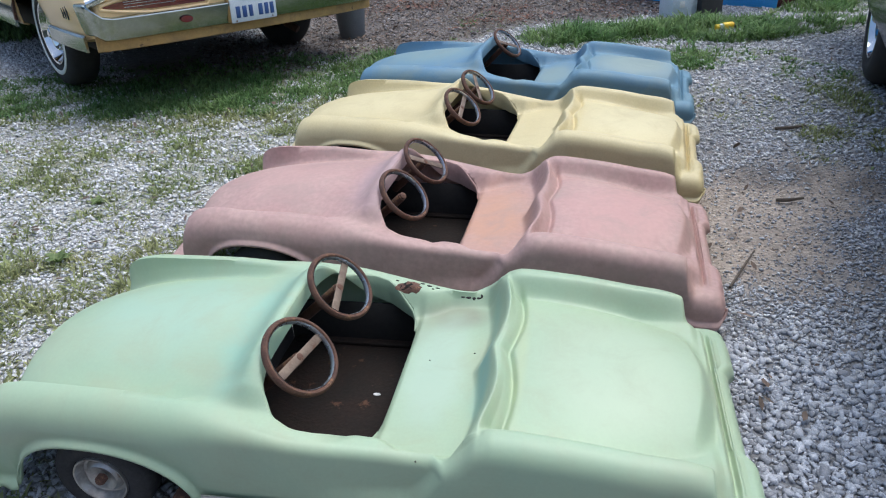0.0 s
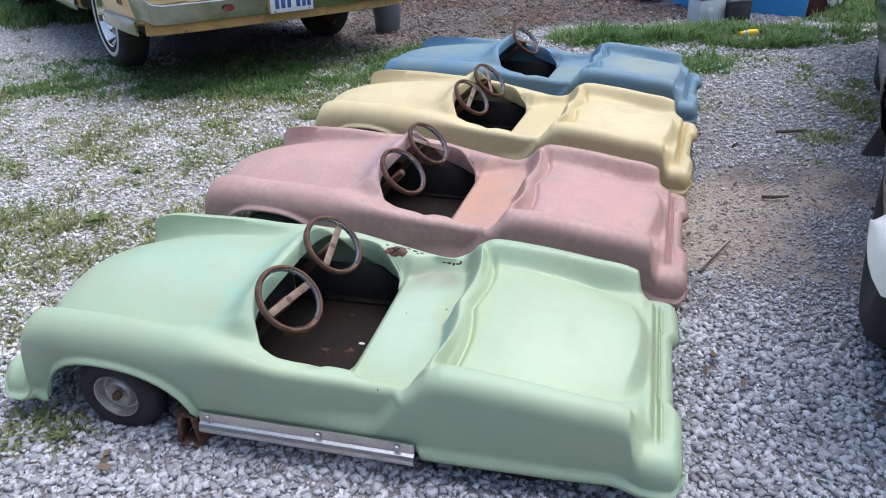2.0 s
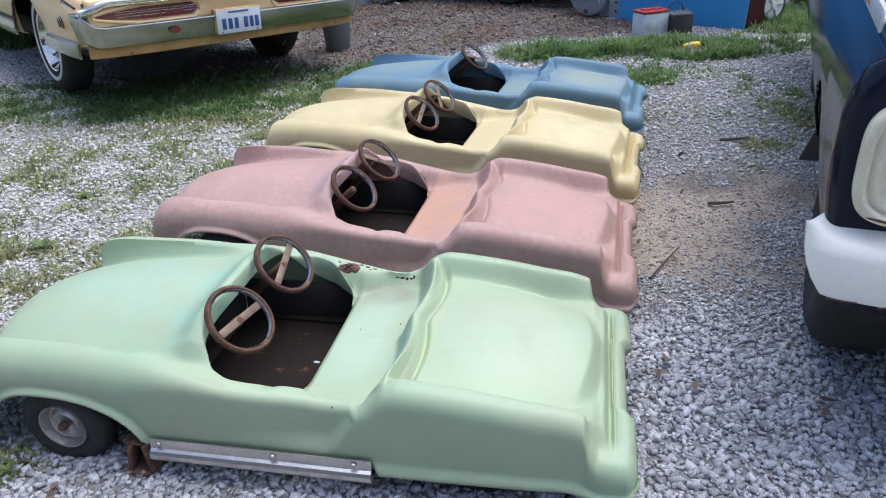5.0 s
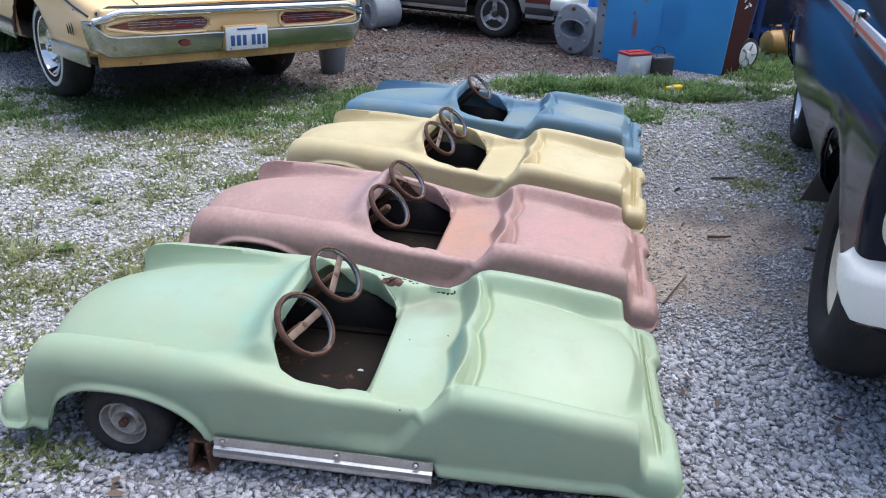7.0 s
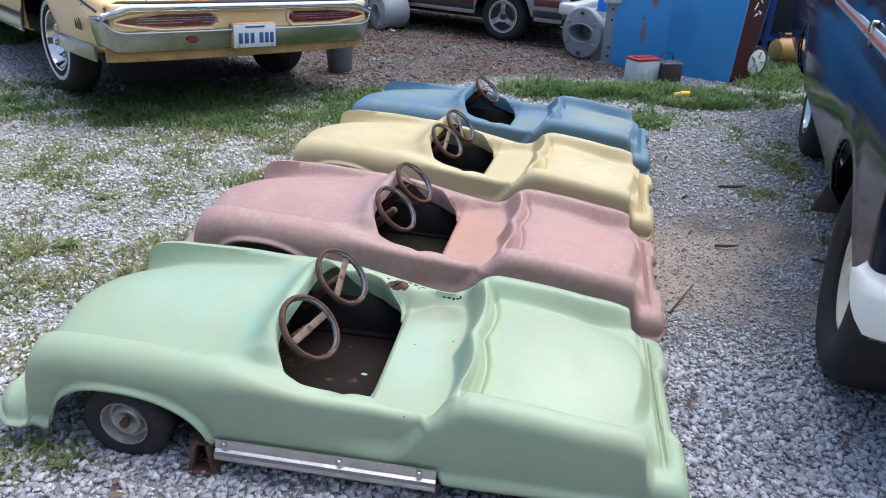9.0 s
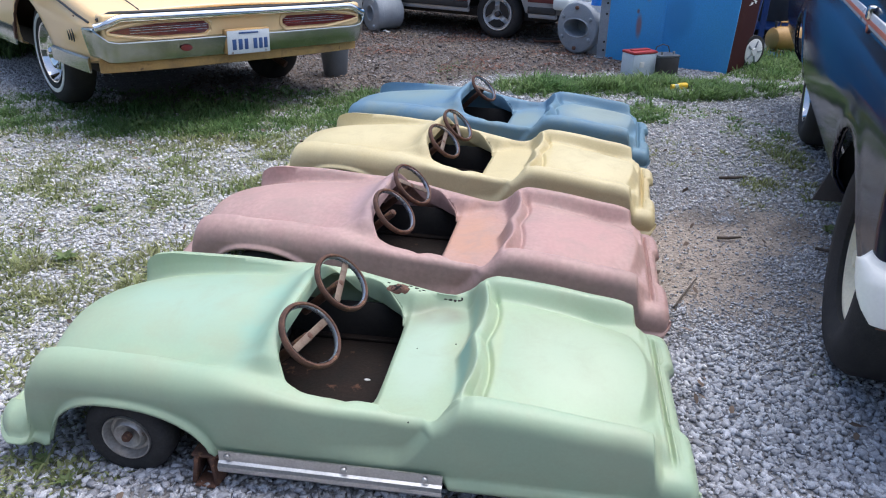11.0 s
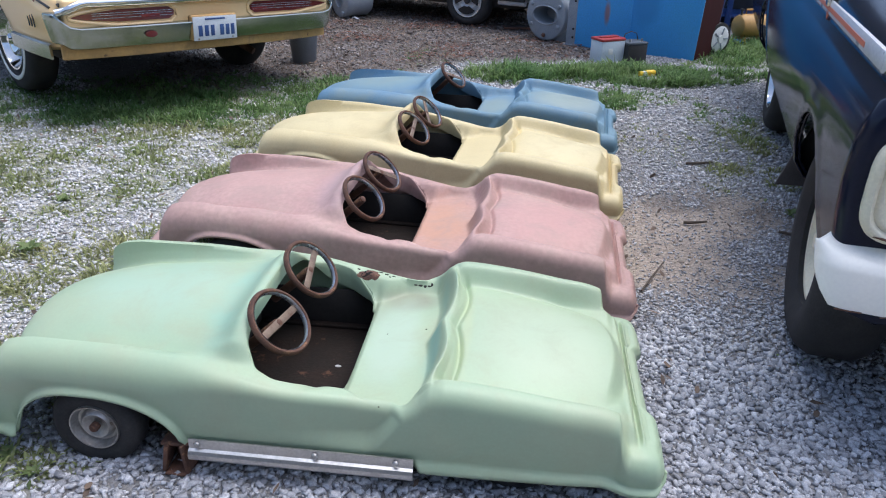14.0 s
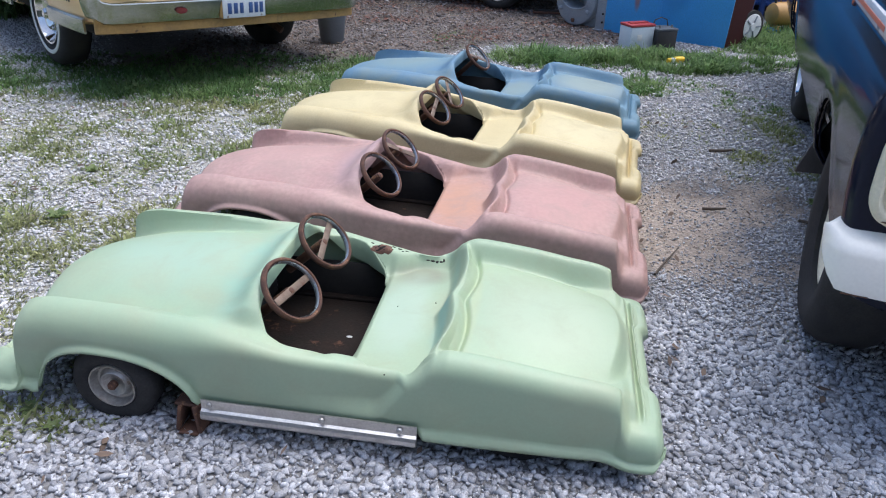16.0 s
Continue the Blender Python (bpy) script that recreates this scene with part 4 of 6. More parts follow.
# ---- navy pickup: x to its tail, y to the side that faces the row, the side face at y = 0 ----
def pickup(m):
    car = thing("pickup_truck", m, "dark navy vintage pickup truck with cream headlamp surround and white bumper", "truck")
    stations = np.unique(np.concatenate([-.598 - .032 * np.sin(np.linspace(0, math.pi / 2, 12)), np.linspace(-.598, .7, 92), np.linspace(.7, 2.0, 14), np.linspace(2.0, 3.3, 60), np.linspace(3.3, 4.2, 12)]))

    def section(x):
        q = min(1, max(0, (-.598 - x) / .032))
        e = math.sqrt(max(0, 1 - q * q))
        top = 1.16 + .05 * float(step(-.3, .9, x)) + .35 * float(step(.95, 1.3, x)) - .45 * float(step(2.05, 2.10, x))
        half = []
        for y, z in ((-.14, .42), (-.075, .44), (-.035, .50), (-.012, .60), (0, .70), (.004, .78), (.0, .86), (-.012, .92), (-.03, .96), (-.055, .975), (-.060, .99), (-.052, 1.00)):
            half.append((y, z))
        t0 = half[-1]
        for t in np.linspace(.2, 1, 6):
            half.append((t0[0] - .10 * t**2.2, t0[1] + (top - .05 - t0[1]) * t))
        q = half[-1]
        half += [(q[0] - .05, q[1] + .035), (q[0] - .16, top), (-.5, top + .015), (-.95, top + .03)]
        dense = []
        for a, c in zip(half, half[1:]):
            parts = 3 if c[1] < .93 else 1
            dense += [(a[0] + (c[0] - a[0]) * k / parts, a[1] + (c[1] - a[1]) * k / parts) for k in range(parts)]
        half = dense + [half[-1]]
        shrink = -.035 * (1 - e)
        half = [(y + shrink * min(1, max(0, (z - .3) * 2)) , z) for y, z in half[:-1]] + [half[-1]]
        full = half + [(-1.9 - y, z) for y, z in half[-2::-1]]
        return [(x, y, z) for y, z in full]
    first = section(stations[0])
    g = np.array([[(-.630, -.95 + (y + .95) * .05, z) for x, y, z in first]] + [section(x) for x in stations])
    n, mm, _ = g.shape
    keep = np.ones((n - 1, mm - 1), bool)
    cols = np.zeros(mm, bool)
    cols[:24] = cols[-24:] = True
    for ax, az, r in ((.02, .36, .405), (2.66, .36, .43)):
        dx, dz = g[..., 0] - ax, g[..., 2] - az
        d = np.hypot(dx, dz)
        inner = (d < r) & cols[None, :]
        keep &= ~(inner[:-1, :-1] & inner[1:, :-1] & inner[:-1, 1:] & inner[1:, 1:])
        f = np.where(inner & (d > 1e-4), r / np.maximum(d, 1e-4), 1)
        g[..., 0] = np.where(inner, ax + dx * f, g[..., 0])
        g[..., 2] = np.where(inner, az + dz * f, g[..., 2])
        # rolled arch lip
        near = np.abs(np.hypot(g[..., 0] - ax, g[..., 2] - az) - r - .015)
        bulge = .006 * np.exp(-(near / .03)**2) * (g[..., 2] > .3)
        g[..., 1] += np.where(np.arange(mm)[None, :] < 24, bulge, np.where(np.arange(mm)[None, :] >= mm - 24, -bulge, 0))
    b = sheet(g, keep)
    bmesh.ops.remove_doubles(b, verts=b.verts, dist=.0005)
    bmesh.ops.dissolve_degenerate(b, dist=.0003, edges=b.edges)
    body = part("body", b, NAVY, car, angle=50)
    s = body.modifiers.new("wall", "SOLIDIFY")
    s.thickness, s.offset = .010, 1
    skin = [(-.14, .42), (-.075, .44), (-.035, .50), (-.012, .60), (0, .70), (.004, .78)]
    for ax, ra in ((.02, .409), (2.66, .436)):
        arc = [(ax + ra * math.cos(a), .36 + ra * math.sin(a)) for a in np.linspace(.22, math.pi - .22, 40)]
        part("arch_lip", tube([(x, float(np.interp(z, [p[1] for p in skin], [p[0] for p in skin])) - .004, z) for x, z in arc], .006, 8), NAVY, car)
    # headlamp surround with lamp, grille
    def square_ring(y, a, h, x):
        return [(x, y + a * math.copysign(abs(math.cos(t))**.5, math.cos(t)), .775 + h * math.copysign(abs(math.sin(t))**.5, math.sin(t))) for t in np.linspace(0, 2 * math.pi, 49)]
    for y in (-.205, -1.695):
        levels = [(.172, .136, -.622), (.172, .136, -.660), (.166, .130, -.672), (.156, .120, -.675), (.150, .114, -.668), (.146, .110, -.662), (.138, .104, -.669), (.130, .100, -.668), (.118, .096, -.656), (.098, .092, -.650)]
        sur = part("headlamp_surround", sheet(np.array([square_ring(y, *l) for l in levels])), CREAM_TRIM, car, "yellowed cream headlamp surround with rust streaks", angle=60)
        part("lamp_bowl", lathe([(.104, 0), (.102, .012), (.094, .014), (.088, .004)], 32, pose(-.649, y, .775, 90, 0, -90)), WHITE_PAINT, sur)
        part("headlamp", lathe([(.090, .004), (.07, .020), (0, .030)], 32, pose(-.649, y, .775, 90, 0, -90)), LENS_GREY, sur, "round glass headlamp")
        rust = flake_outline(0, 0, .045, .016, 2.0)
        part("rust_patch", prism(rust, .003, m=Matrix.Translation((-.6765, y + .10, .664)) @ pose(0, 0, 0, 0, 90, 0) @ pose(0, 0, 0, 0, 0, -90)), RUST, sur, "dark rust hole at the lower corner")
    grille = part("grille", box(.03, .82, .28, (-.625, -.95, .775), .01), CREAM_TRIM, car)
    for k in range(5):
        part("grille_bar", box(.02, .80, .02, (-.648, -.95, .675 + .05 * k), .004), CREAM_TRIM, grille)
    # white bumper wrapping the corner
    line = [(-.618, .036), (-.652, .026), (-.682, .000), (-.698, -.05), (-.706, -.2), (-.718, -.5), (-.724, -.95)]
    for _ in range(3):
        line = [line[0]] + [(a[0] * (1 - f) + c[0] * f, a[1] * (1 - f) + c[1] * f) for a, c in zip(line, line[1:]) for f in (.25, .75)] + [line[-1]]
    line = np.array(line)
    run = np.concatenate([[0], np.cumsum(np.hypot(*np.diff(line, axis=0).T))])

    def on_line(d):
        return Vector((np.interp(d, run, line[:, 0]), np.interp(d, run, line[:, 1])))
    rows = []
    for d in np.concatenate([np.linspace(0, .16, 22), np.linspace(.18, run[-1], 18)]):
        row = []
        for out, z in ((-.130, .634), (-.09, .630), (-.05, .620), (-.02, .606), (-.006, .596), (.004, .586), (.009, .576), (.010, .568), (.013, .558), (.016, .536), (.018, .514), (.020, .491), (.019, .482), (.008, .478)):
            at = d + max(0, .60 - z) * .78 * math.exp(-d / .12)
            q = on_line(at)
            far = on_line(at + .012) - on_line(max(0, at - .012))
            o = Vector((far.y, -far.x)).normalized()
            front = max(0, -o.x)**1.5
            grow = float(step(-.10, .11, d))
            q = q + (o * (out * (.25 + .75 * front)) if out > 0 else Vector((-out * front * grow, 0)))
            row.append((q.x, q.y, z + .016 * (1 - front) * (z < .5) - max(0, z - .590) * (1 - grow) * .8))
        rows.append(row)
    rows = rows + [[(x, -1.9 - y, z) for x, y, z in row] for row in rows[-2::-1]]
    bp = part("bumper", sheet(np.array(rows)), BUMPER_WHITE, car, "thick white painted steel bumper with chipped edge", angle=40)
    so = bp.modifiers.new("wall", "SOLIDIFY")
    so.thickness, so.offset = .004, -1
    for d0, d1 in ((.10, .16), (.20, .215), (.24, .29), (.33, .345), (.40, .44)):
        edge = [on_line(d) for d in np.linspace(d0, d1, 5)]
        part("edge_rust", tube([(q.x - .019, q.y, .4785 + .001 * k) for k, q in enumerate(edge)], .0020, 6), RUST, bp, "rust chips along the lower edge")
    # spear trim with marker lamp
    def skin_y(z):
        return -.052 - .10 * max(0, (z - 1.0) / .13)**2.2
    spear = [(x, skin_y(1.02)) for x in np.linspace(-.44, 2.0, 20)]
    tr = part("side_spear", ribbon([(x, y, 0) for x, y in spear[::-1]], [(.000, .992), (.009, .994), (.013, 1.004), (.013, 1.036), (.009, 1.046), (0, 1.048)]), SPEAR_WHITE, car, "pale metal side spear with faded orange inlay")
    part("spear_inlay", ribbon([(x, y, 0) for x, y in spear[:1:-1]], [(.011, 1.012), (.0145, 1.013), (.0145, 1.028), (.011, 1.029)]), ORANGE, tr)
    part("spear_tip", lathe([(.028, 0), (.027, .008), (.021, .012), (0, .012)], 24, pose(-.44, skin_y(1.02), 1.02, -90) @ Matrix.Diagonal((1.7, 1, 1, 1))), SPEAR_WHITE, tr)
    lampm = part("marker_lamp", box(.055, .030, .050, (.585, skin_y(1.04) + .015, 1.048), .010, 3), CHROME, tr, "small chrome marker lamp")
    part("marker_lens", prism([(.555, 1.035), (.62, 1.035), (.615, 1.000), (.585, .978), (.56, 1.000)], -.006, m=pose(0, skin_y(1.02) + .013, 0), bevel=.002), ORANGE, lampm, "faded orange shield")
    flank = [(-.075, .44), (-.035, .50), (-.012, .60), (0, .70), (.004, .78), (0, .86), (-.012, .92), (-.03, .96)]
    for x in (.56, 1.52):
        part("panel_gap", tube([(x, float(np.interp(z, [p[1] for p in flank], [p[0] for p in flank])) + .001, z) for z in np.linspace(.46, .955, 14)], .0035, 6), DARK, car)
    # wheels, wells, flap, arch
    for x in (0.0, 2.66):
        for y, t in ((-.168 if x == 0 else -.215, 180), (-1.715, 0)):
            w = wheel(car, (x if x else -.035, y, .37), pose(0, 0, 0, 0, 0, t), .37, .235 if x == 0 else .21, .212 if x == 0 else .235, RUBBER, CREAM_TRIM if x == 0 else CHROME, CREAM_TRIM if x == 0 else CHROME, inset=.034 if x == 0 else 0)
        part("wheel_well", box(.95, .02, .70, (x, -.42, .62), .005), DARK, car)
        part("wheel_well", box(.95, .02, .70, (x, -1.48, .62), .005), DARK, car)
        for y0, y1 in ((-.105, -.43), (-1.795, -1.47)):
            arc = np.array([[(x + .02 * (x == 0) + (.402 if x == 0 else .428) * math.cos(a), y, .36 + (.402 if x == 0 else .428) * math.sin(a)) for y in (y0, y1)] for a in np.linspace(.14, math.pi - .14, 30)])
            part("arch_liner", sheet(arc), DARK, car)
    part("mud_flap", prism([(-.28, .37), (.01, .355), (-.03, .48), (-.08, .60), (-.28, .60)], .015, m=pose(.53, 0, 0, 0, 0, 90), bevel=.003), BLACK_PLASTIC, car, "black rubber splash flap")
    part("chassis", box(4.4, 1.2, .14, (1.7, -.95, .48), .03), DARK, car)
    part("paint_chip", box(.004, .003, .05, (-.5, -.004, .70), .001), WHITE_PAINT, car)
    return car


pickup(Matrix.Translation((1.42, 1.95, 0)) @ Matrix(((.423, -.906, 0, 0), (.906, .423, 0, 0), (0, 0, 1, 0), (0, 0, 0, 1))))


# ---- silver hatchback beyond: x to its tail, y away, near side at y = 0 ----
def hatchback(m):
    car = thing("hatchback", m, "silver grey old hatchback with a dull red lower stripe, parked", "car")
    stations = np.linspace(-3.3, .80, 90)
    g = []
    for x in stations:
        e = min(1, (.81 - x) / .18, (x + 3.31) / .2)
        tuck = .10 * (1 - max(0, e))**2
        top = .86 + .03 * float(step(-2, 0, x))
        sec = [(.10, .32), (.04, .325), (.012, .36), (0, .45), (-.004, .56), (.004, .66), (.02, .76), (.05, top - .03), (.12, top), (.5, top + .03), (.82, top + .04)]
        sec = [(y + tuck, z) for y, z in sec]
        g.append([(x, y, z) for y, z in sec] + [(x, 1.64 - y, z) for y, z in sec[-2::-1]])
    g = np.array(g)
    n, mm, _ = g.shape
    fine = np.zeros((n, mm), bool)
    keep = np.ones((n - 1, mm - 1), bool)
    for ax in (0, -2.4):
        dx, dz = g[..., 0] - ax, g[..., 2] - .29
        d = np.hypot(dx, dz)
        inner = (d < .365) & ((np.arange(mm) < 7) | (np.arange(mm) >= mm - 7))[None, :]
        keep &= ~(inner[:-1, :-1] & inner[1:, :-1] & inner[:-1, 1:] & inner[1:, 1:])
        f = np.where(inner & (d > 1e-4), .365 / np.maximum(d, 1e-4), 1)
        g[..., 0] = np.where(inner, ax + dx * f, g[..., 0])
        g[..., 2] = np.where(inner, .29 + dz * f, g[..., 2])
    b = sheet(g, keep)
    bmesh.ops.remove_doubles(b, verts=b.verts, dist=.0005)
    bmesh.ops.dissolve_degenerate(b, dist=.0003, edges=b.edges)
    part("body", b, SILVER, car, angle=40)
    for x0, x1, dz in ((.40, .74, .045), (-2.02, -.375, 0), (-3.2, -2.78, 0)):
        part("stripe", box(x1 - x0, .012, .075, ((x0 + x1) / 2, -.001, .445 + dz), .004), STRIPE_RED, car)
        part("rocker", box(x1 - x0, .03, .075, ((x0 + x1) / 2, .012, .368), .01), DARK_TRIM, car)
        part("sill", box(x1 - x0, .05, .05, ((x0 + x1) / 2, .045, .305), .012), SILVER, car)
    part("side_marker", box(.10, .012, .035, (.60, -.002, .625), .004), TAIL_BRIGHT, car, "red side marker lamp")
    part("door_seam", box(.008, .006, .5, (-.55, -.004, .60)), DARK_TRIM, car)
    part("tail", box(.10, 1.44, .44, (.78, .82, .62), .03, 3), MAROON, car, "rust-brown tail section")
    part("bumper", box(.20, 1.72, .13, (.82, .80, .46), .035, 3), WHITE_PAINT, car, "off-white rear bumper")
    part("cabin", box(2.0, 1.3, .42, (-.9, .82, 1.06), .13, 4), SILVER, car)
    part("under", box(3.6, 1.3, .12, (-1.2, .82, .28), .02), DARK, car)
    for x in (0, -2.4):
        for y, t in ((.13, 0), (1.51, 180)):
            w = wheel(car, (x, y, .285), pose(0, 0, 0, 0, 0, t), .285, .19, .185, RUBBER, SPEAR_WHITE, BLACK_PLASTIC)
            for k in range(3):
                a0 = math.pi / 6 + k * 2 * math.pi / 3
                inner = [(.062 * math.cos(a0 + d), .062 * math.sin(a0 + d)) for d in np.linspace(-.50, .50, 5)]
                outer = [(.150 * math.cos(a0 + d), .150 * math.sin(a0 + d)) for d in np.linspace(.84, -.84, 13)]
                part("slot", prism(inner + outer, .006, m=pose(0, -.094, 0)), DARK, w, "dark opening in the alloy wheel")
        part("wheel_well", box(.7, .02, .6, (x, .34, .45), .01), DARK, car)
    return car


hatchback(pose(1.20, 8.15, 0, 0, 0, -35) @ Matrix.Scale(.94, 4))


# ---- yard clutter ----
def scatter_stone(r, seed):
    b = bmesh.new()
    bmesh.ops.create_icosphere(b, subdivisions=2, radius=r)
    for v in b.verts:
        v.co *= 1 + .10 * math.sin(90 * v.co.x + seed) + .08 * math.sin(110 * v.co.y)
        v.co.z *= .65
    return b


def flange_drum(m, r, depth, label, holes, bore=(.46, .46)):
    """A round casting on its rim, its face towards -y, with an oval bore."""
    t = thing("motor_casting", m, label, "machine part")
    part("casing", lathe([(r * .95, 0), (r, .015), (r, .06), (r * .93, .07), (r * .93, depth), (r * .86, depth + .02), (0, depth + .02)], 48, pose(0, 0, r, -90)), CAST_GREY, t)

    def loop(a, b, y):
        return [(r * a * math.cos(q), y, r + r * b * math.sin(q)) for q in np.linspace(0, 2 * math.pi, 49)]
    u, v = bore
    part("face", sheet(np.array([loop(.955, .955, .001), loop(.90, .90, -.004), loop(u * 1.14, v * 1.14, -.004), loop(u * 1.06, v * 1.06, -.016), loop(u, v, -.014), loop(u * .96, v * .96, .02)])), CAST_GREY, t, angle=50)
    part("bore", sheet(np.array([loop(u * .97, v * .97, .012), loop(u * .90, v * .90, .20), loop(.01, .01, .20)])), CAST_GREY, t)
    for k in range(holes):
        a = 2 * math.pi * (k + .5) / holes
        part("bolt", lathe([(.020, 0), (.020, .018), (.011, .024), (0, .024)], 6, pose(.78 * r * math.cos(a), -.003, r + .78 * r * math.sin(a), 90)), RUST if k % 3 == 1 else CAST_GREY, t)
    return t


flange_drum(pose(1.90, 7.34, 0, 0, 0, -52), .25, .30, "grey painted round motor casting with a centre bore, lying on gravel", 6, (.60, .34))
flange_drum(pose(-.16, 8.72, 0, 0, 0, -60), .205, .32, "grey painted drum casting with bolt bosses, lying on gravel", 3, (.34, .40))
c = solo("concrete_drum", lathe([(.0, 0), (.21, 0), (.21, .82), (.19, .85), (0, .85)], 36), CAST_GREY, pose(-.47, 8.95, 0), "tall grey round casting standing on end behind the drum", "machine part")

post = thing("steel_post", pose(2.11, 7.10, 0, 0, 0, -30), "grey steel upright with bolt holes, beside the blue container", "post")
part("web", box(.085, .012, .57, (0, 0, .285), .003), CAST_GREY, post)
part("flange", box(.012, .07, .57, (-.04, .03, .285), .003), CAST_GREY, post)
part("foot", box(.14, .10, .012, (0, .03, .006), .002), CAST_GREY, post)
for z in (.08, .16, .42, .52):
    part("bolt_hole", lathe([(.011, 0), (.011, .003), (0, .003)], 12, pose(.018, -.006, z, 90)), DARK, post)

jug = thing("plastic_jug", pose(2.09, 7.34, .0), "blue and white plastic container behind the post", "jug")
part("stand", box(.16, .14, .36, (0, 0, .18), .01), CAST_GREY, jug)
part("bottle", lathe([(0, .36), (.055, .36), (.06, .39), (.055, .56), (.025, .60), (0, .60)], 24), BRIGHT_BLUE, jug)
part("label_band", lathe([(.0615, .40), (.0615, .47)], 24), PAPER, jug)
solo("plastic_tray", box(.16, .12, .075, (0, 0, .0375), .014, 3), PAPER, pose(2.12, 7.12, .57, 0, 0, -20), "white plastic tray resting on the steel upright", "tray")

con = thing("blue_container", pose(3.06, 6.36, 0), "blue painted steel container with rust runs, standing on grass", "container")
face = Vector((2.14 - 3.06, 7.08 - 6.36, 0))
wide_c = face.length
yaw_c = math.degrees(math.atan2(face.y, face.x))
turn_c = pose(0, 0, 0, 0, 0, yaw_c)
part("front_panel", prism([(0, 0.0), (wide_c, 0.0), (wide_c + .0, 1.5), (-.06, 1.5)], -.02, m=turn_c, bevel=.003), STEEL_BLUE, con)
part("side_panel", prism([(.012, 0), (.40, 0), (.52, 1.5), (.075, 1.5)], .02, m=pose(0, 0, 0, 0, 0, 40)), MAROON, con, "rust-maroon end panel with flaked paint")
part("panel_seam", box(.010, .006, 1.48, (.62, .0235, .75), .002, turn=Matrix()), STEEL_BLUE, con).matrix_basis = turn_c
part("back_panel", box(.02, 1.2, 1.5, (-.1, 1.3, .75), .003, turn=pose(0, 0, 0, 0, 0, 35)), STEEL_BLUE, con)
for k, (x, z, l, w) in enumerate(((.31, .80, .09, .035), (.34, .70, .05, .02), (.24, .66, .07, .02), (.33, .60, .04, .03), (.36, .92, .10, .04), (.26, .585, .03, .03))):
    part("paint_flake", prism(flake_outline(x, z, l, w, k * 2.3), -.003, m=pose(0, 0, 0, 0, 0, 40) @ pose(0, -.001, 0)), PAPER, con, "white flaked paint")

bat = thing("car_battery", pose(2.24, 6.36, 0, 0, 0, 20), "white car battery with a red lid standing in the grass", "battery")
part("case", box(.25, .17, .19, (0, 0, .095), .008), BATTERY_WHITE, bat)
part("lid", box(.256, .176, .022, (0, 0, .20), .006), BATTERY_RED, bat, "red lid")
part("cell_cap", box(.19, .05, .014, (0, 0, .216), .004), BATTERY_RED, bat)
part("label_patch", box(.05, .003, .05, (-.03, -.0865, .10), .001), PAPER, bat)
gb = thing("dark_battery", pose(2.48, 6.38, 0, 0, 0, 14), "weathered dark grey battery beside the white one", "battery")
part("case", box(.20, .17, .155, (0, 0, .078), .008), BLACK_PLASTIC, gb)
part("lid", box(.205, .175, .02, (0, 0, .165), .006), BUCKET_GREY, gb)
for x in (-.06, .06):
    part("terminal", lathe([(.011, .17), (.010, .20), (0, .20)], 10, pose(x, -.04, 0)), WHEEL_RIM, gb)
part("carry_strap", tube([(-.08, .05, .17), (-.06, .05, .23), (0, .05, .25), (.06, .05, .23), (.08, .05, .17)], .005, 6), BLACK_PLASTIC, gb)

can = thing("toy_can", pose(2.40, 5.74, .034, 0, 0, 8) @ Matrix.Scale(.75, 4), "small yellow plastic toy lying in the grass", "toy")
part("barrel", lathe([(0, -.05), (.032, -.05), (.034, -.04), (.034, .05), (.028, .06), (0, .06)], 20, pose(.02, 0, 0, 0, 90)), BRIGHT_YELLOW, can)
part("cap", lathe([(0, -.02), (.026, -.02), (.026, .02), (0, .02)], 16, pose(-.09, 0, -.005, 0, 90)), BRIGHT_YELLOW, can)
part("wheel", lathe([(0, -.01), (.028, -.01), (.028, .01), (0, .01)], 16, pose(.095, -.02, -.005, 90)), BLACK_PLASTIC, can)
part("middle", box(.05, .05, .05, (-.04, 0, -.005), .008), PAPER, can)

bk = thing("bucket", pose(-.44, 6.40, 0), "dark grey plastic bucket on the gravel under the sedan tail", "bucket")
part("pail", lathe([(0, .01), (.095, .0), (.10, .005), (.128, .28), (.137, .28), (.137, .30), (.125, .30), (.098, .012), (0, .012)], 36), BUCKET_GREY, bk)
part("bail", tube([(.137 * math.cos(a), .06 * math.sin(a) - .137 * .6, .285 - .10 * math.sin(a)) for a in np.linspace(0, math.pi, 13)], .004, 6), WHEEL_RIM, bk)

ht = thing("hand_truck", pose(3.40, 6.64, 0, 0, 0, 25) @ Matrix.Scale(1.15, 4), "dark blue hand truck with grey plastic wheels leaning by the container", "hand truck")
for y in (0, .42):
    w = new("wheel")
    w.parent, w.matrix_basis = ht, pose(0, y, .128, 0, 0, 0)
    part("tyre", lathe([(.095, -.022), (.128, -.018), (.128, .018), (.095, .022)], 36, pose(0, 0, 0, 90), closed=True), RUBBER, w)
    part("disc", lathe([(.105, .020), (.09, .026), (.03, .022), (.025, .034), (0, .034)], 30, pose(0, 0, 0, 90)), PAPER, w, "pale plastic wheel disc")
    for k in range(5):
        a = 2 * math.pi * k / 5
        part("rib", box(.055, .008, .012, (.062 * math.cos(a), -.027, .062 * math.sin(a)), .002, turn=pose(0, 0, 0, 0, -math.degrees(a), 0)), CAST_GREY, w)
for y in (.06, .36):
    part("rail", tube([(.02, y, .10), (.10, y, .7), (.22, y, 1.35)], .016, 10), DARK_BLUE, ht)
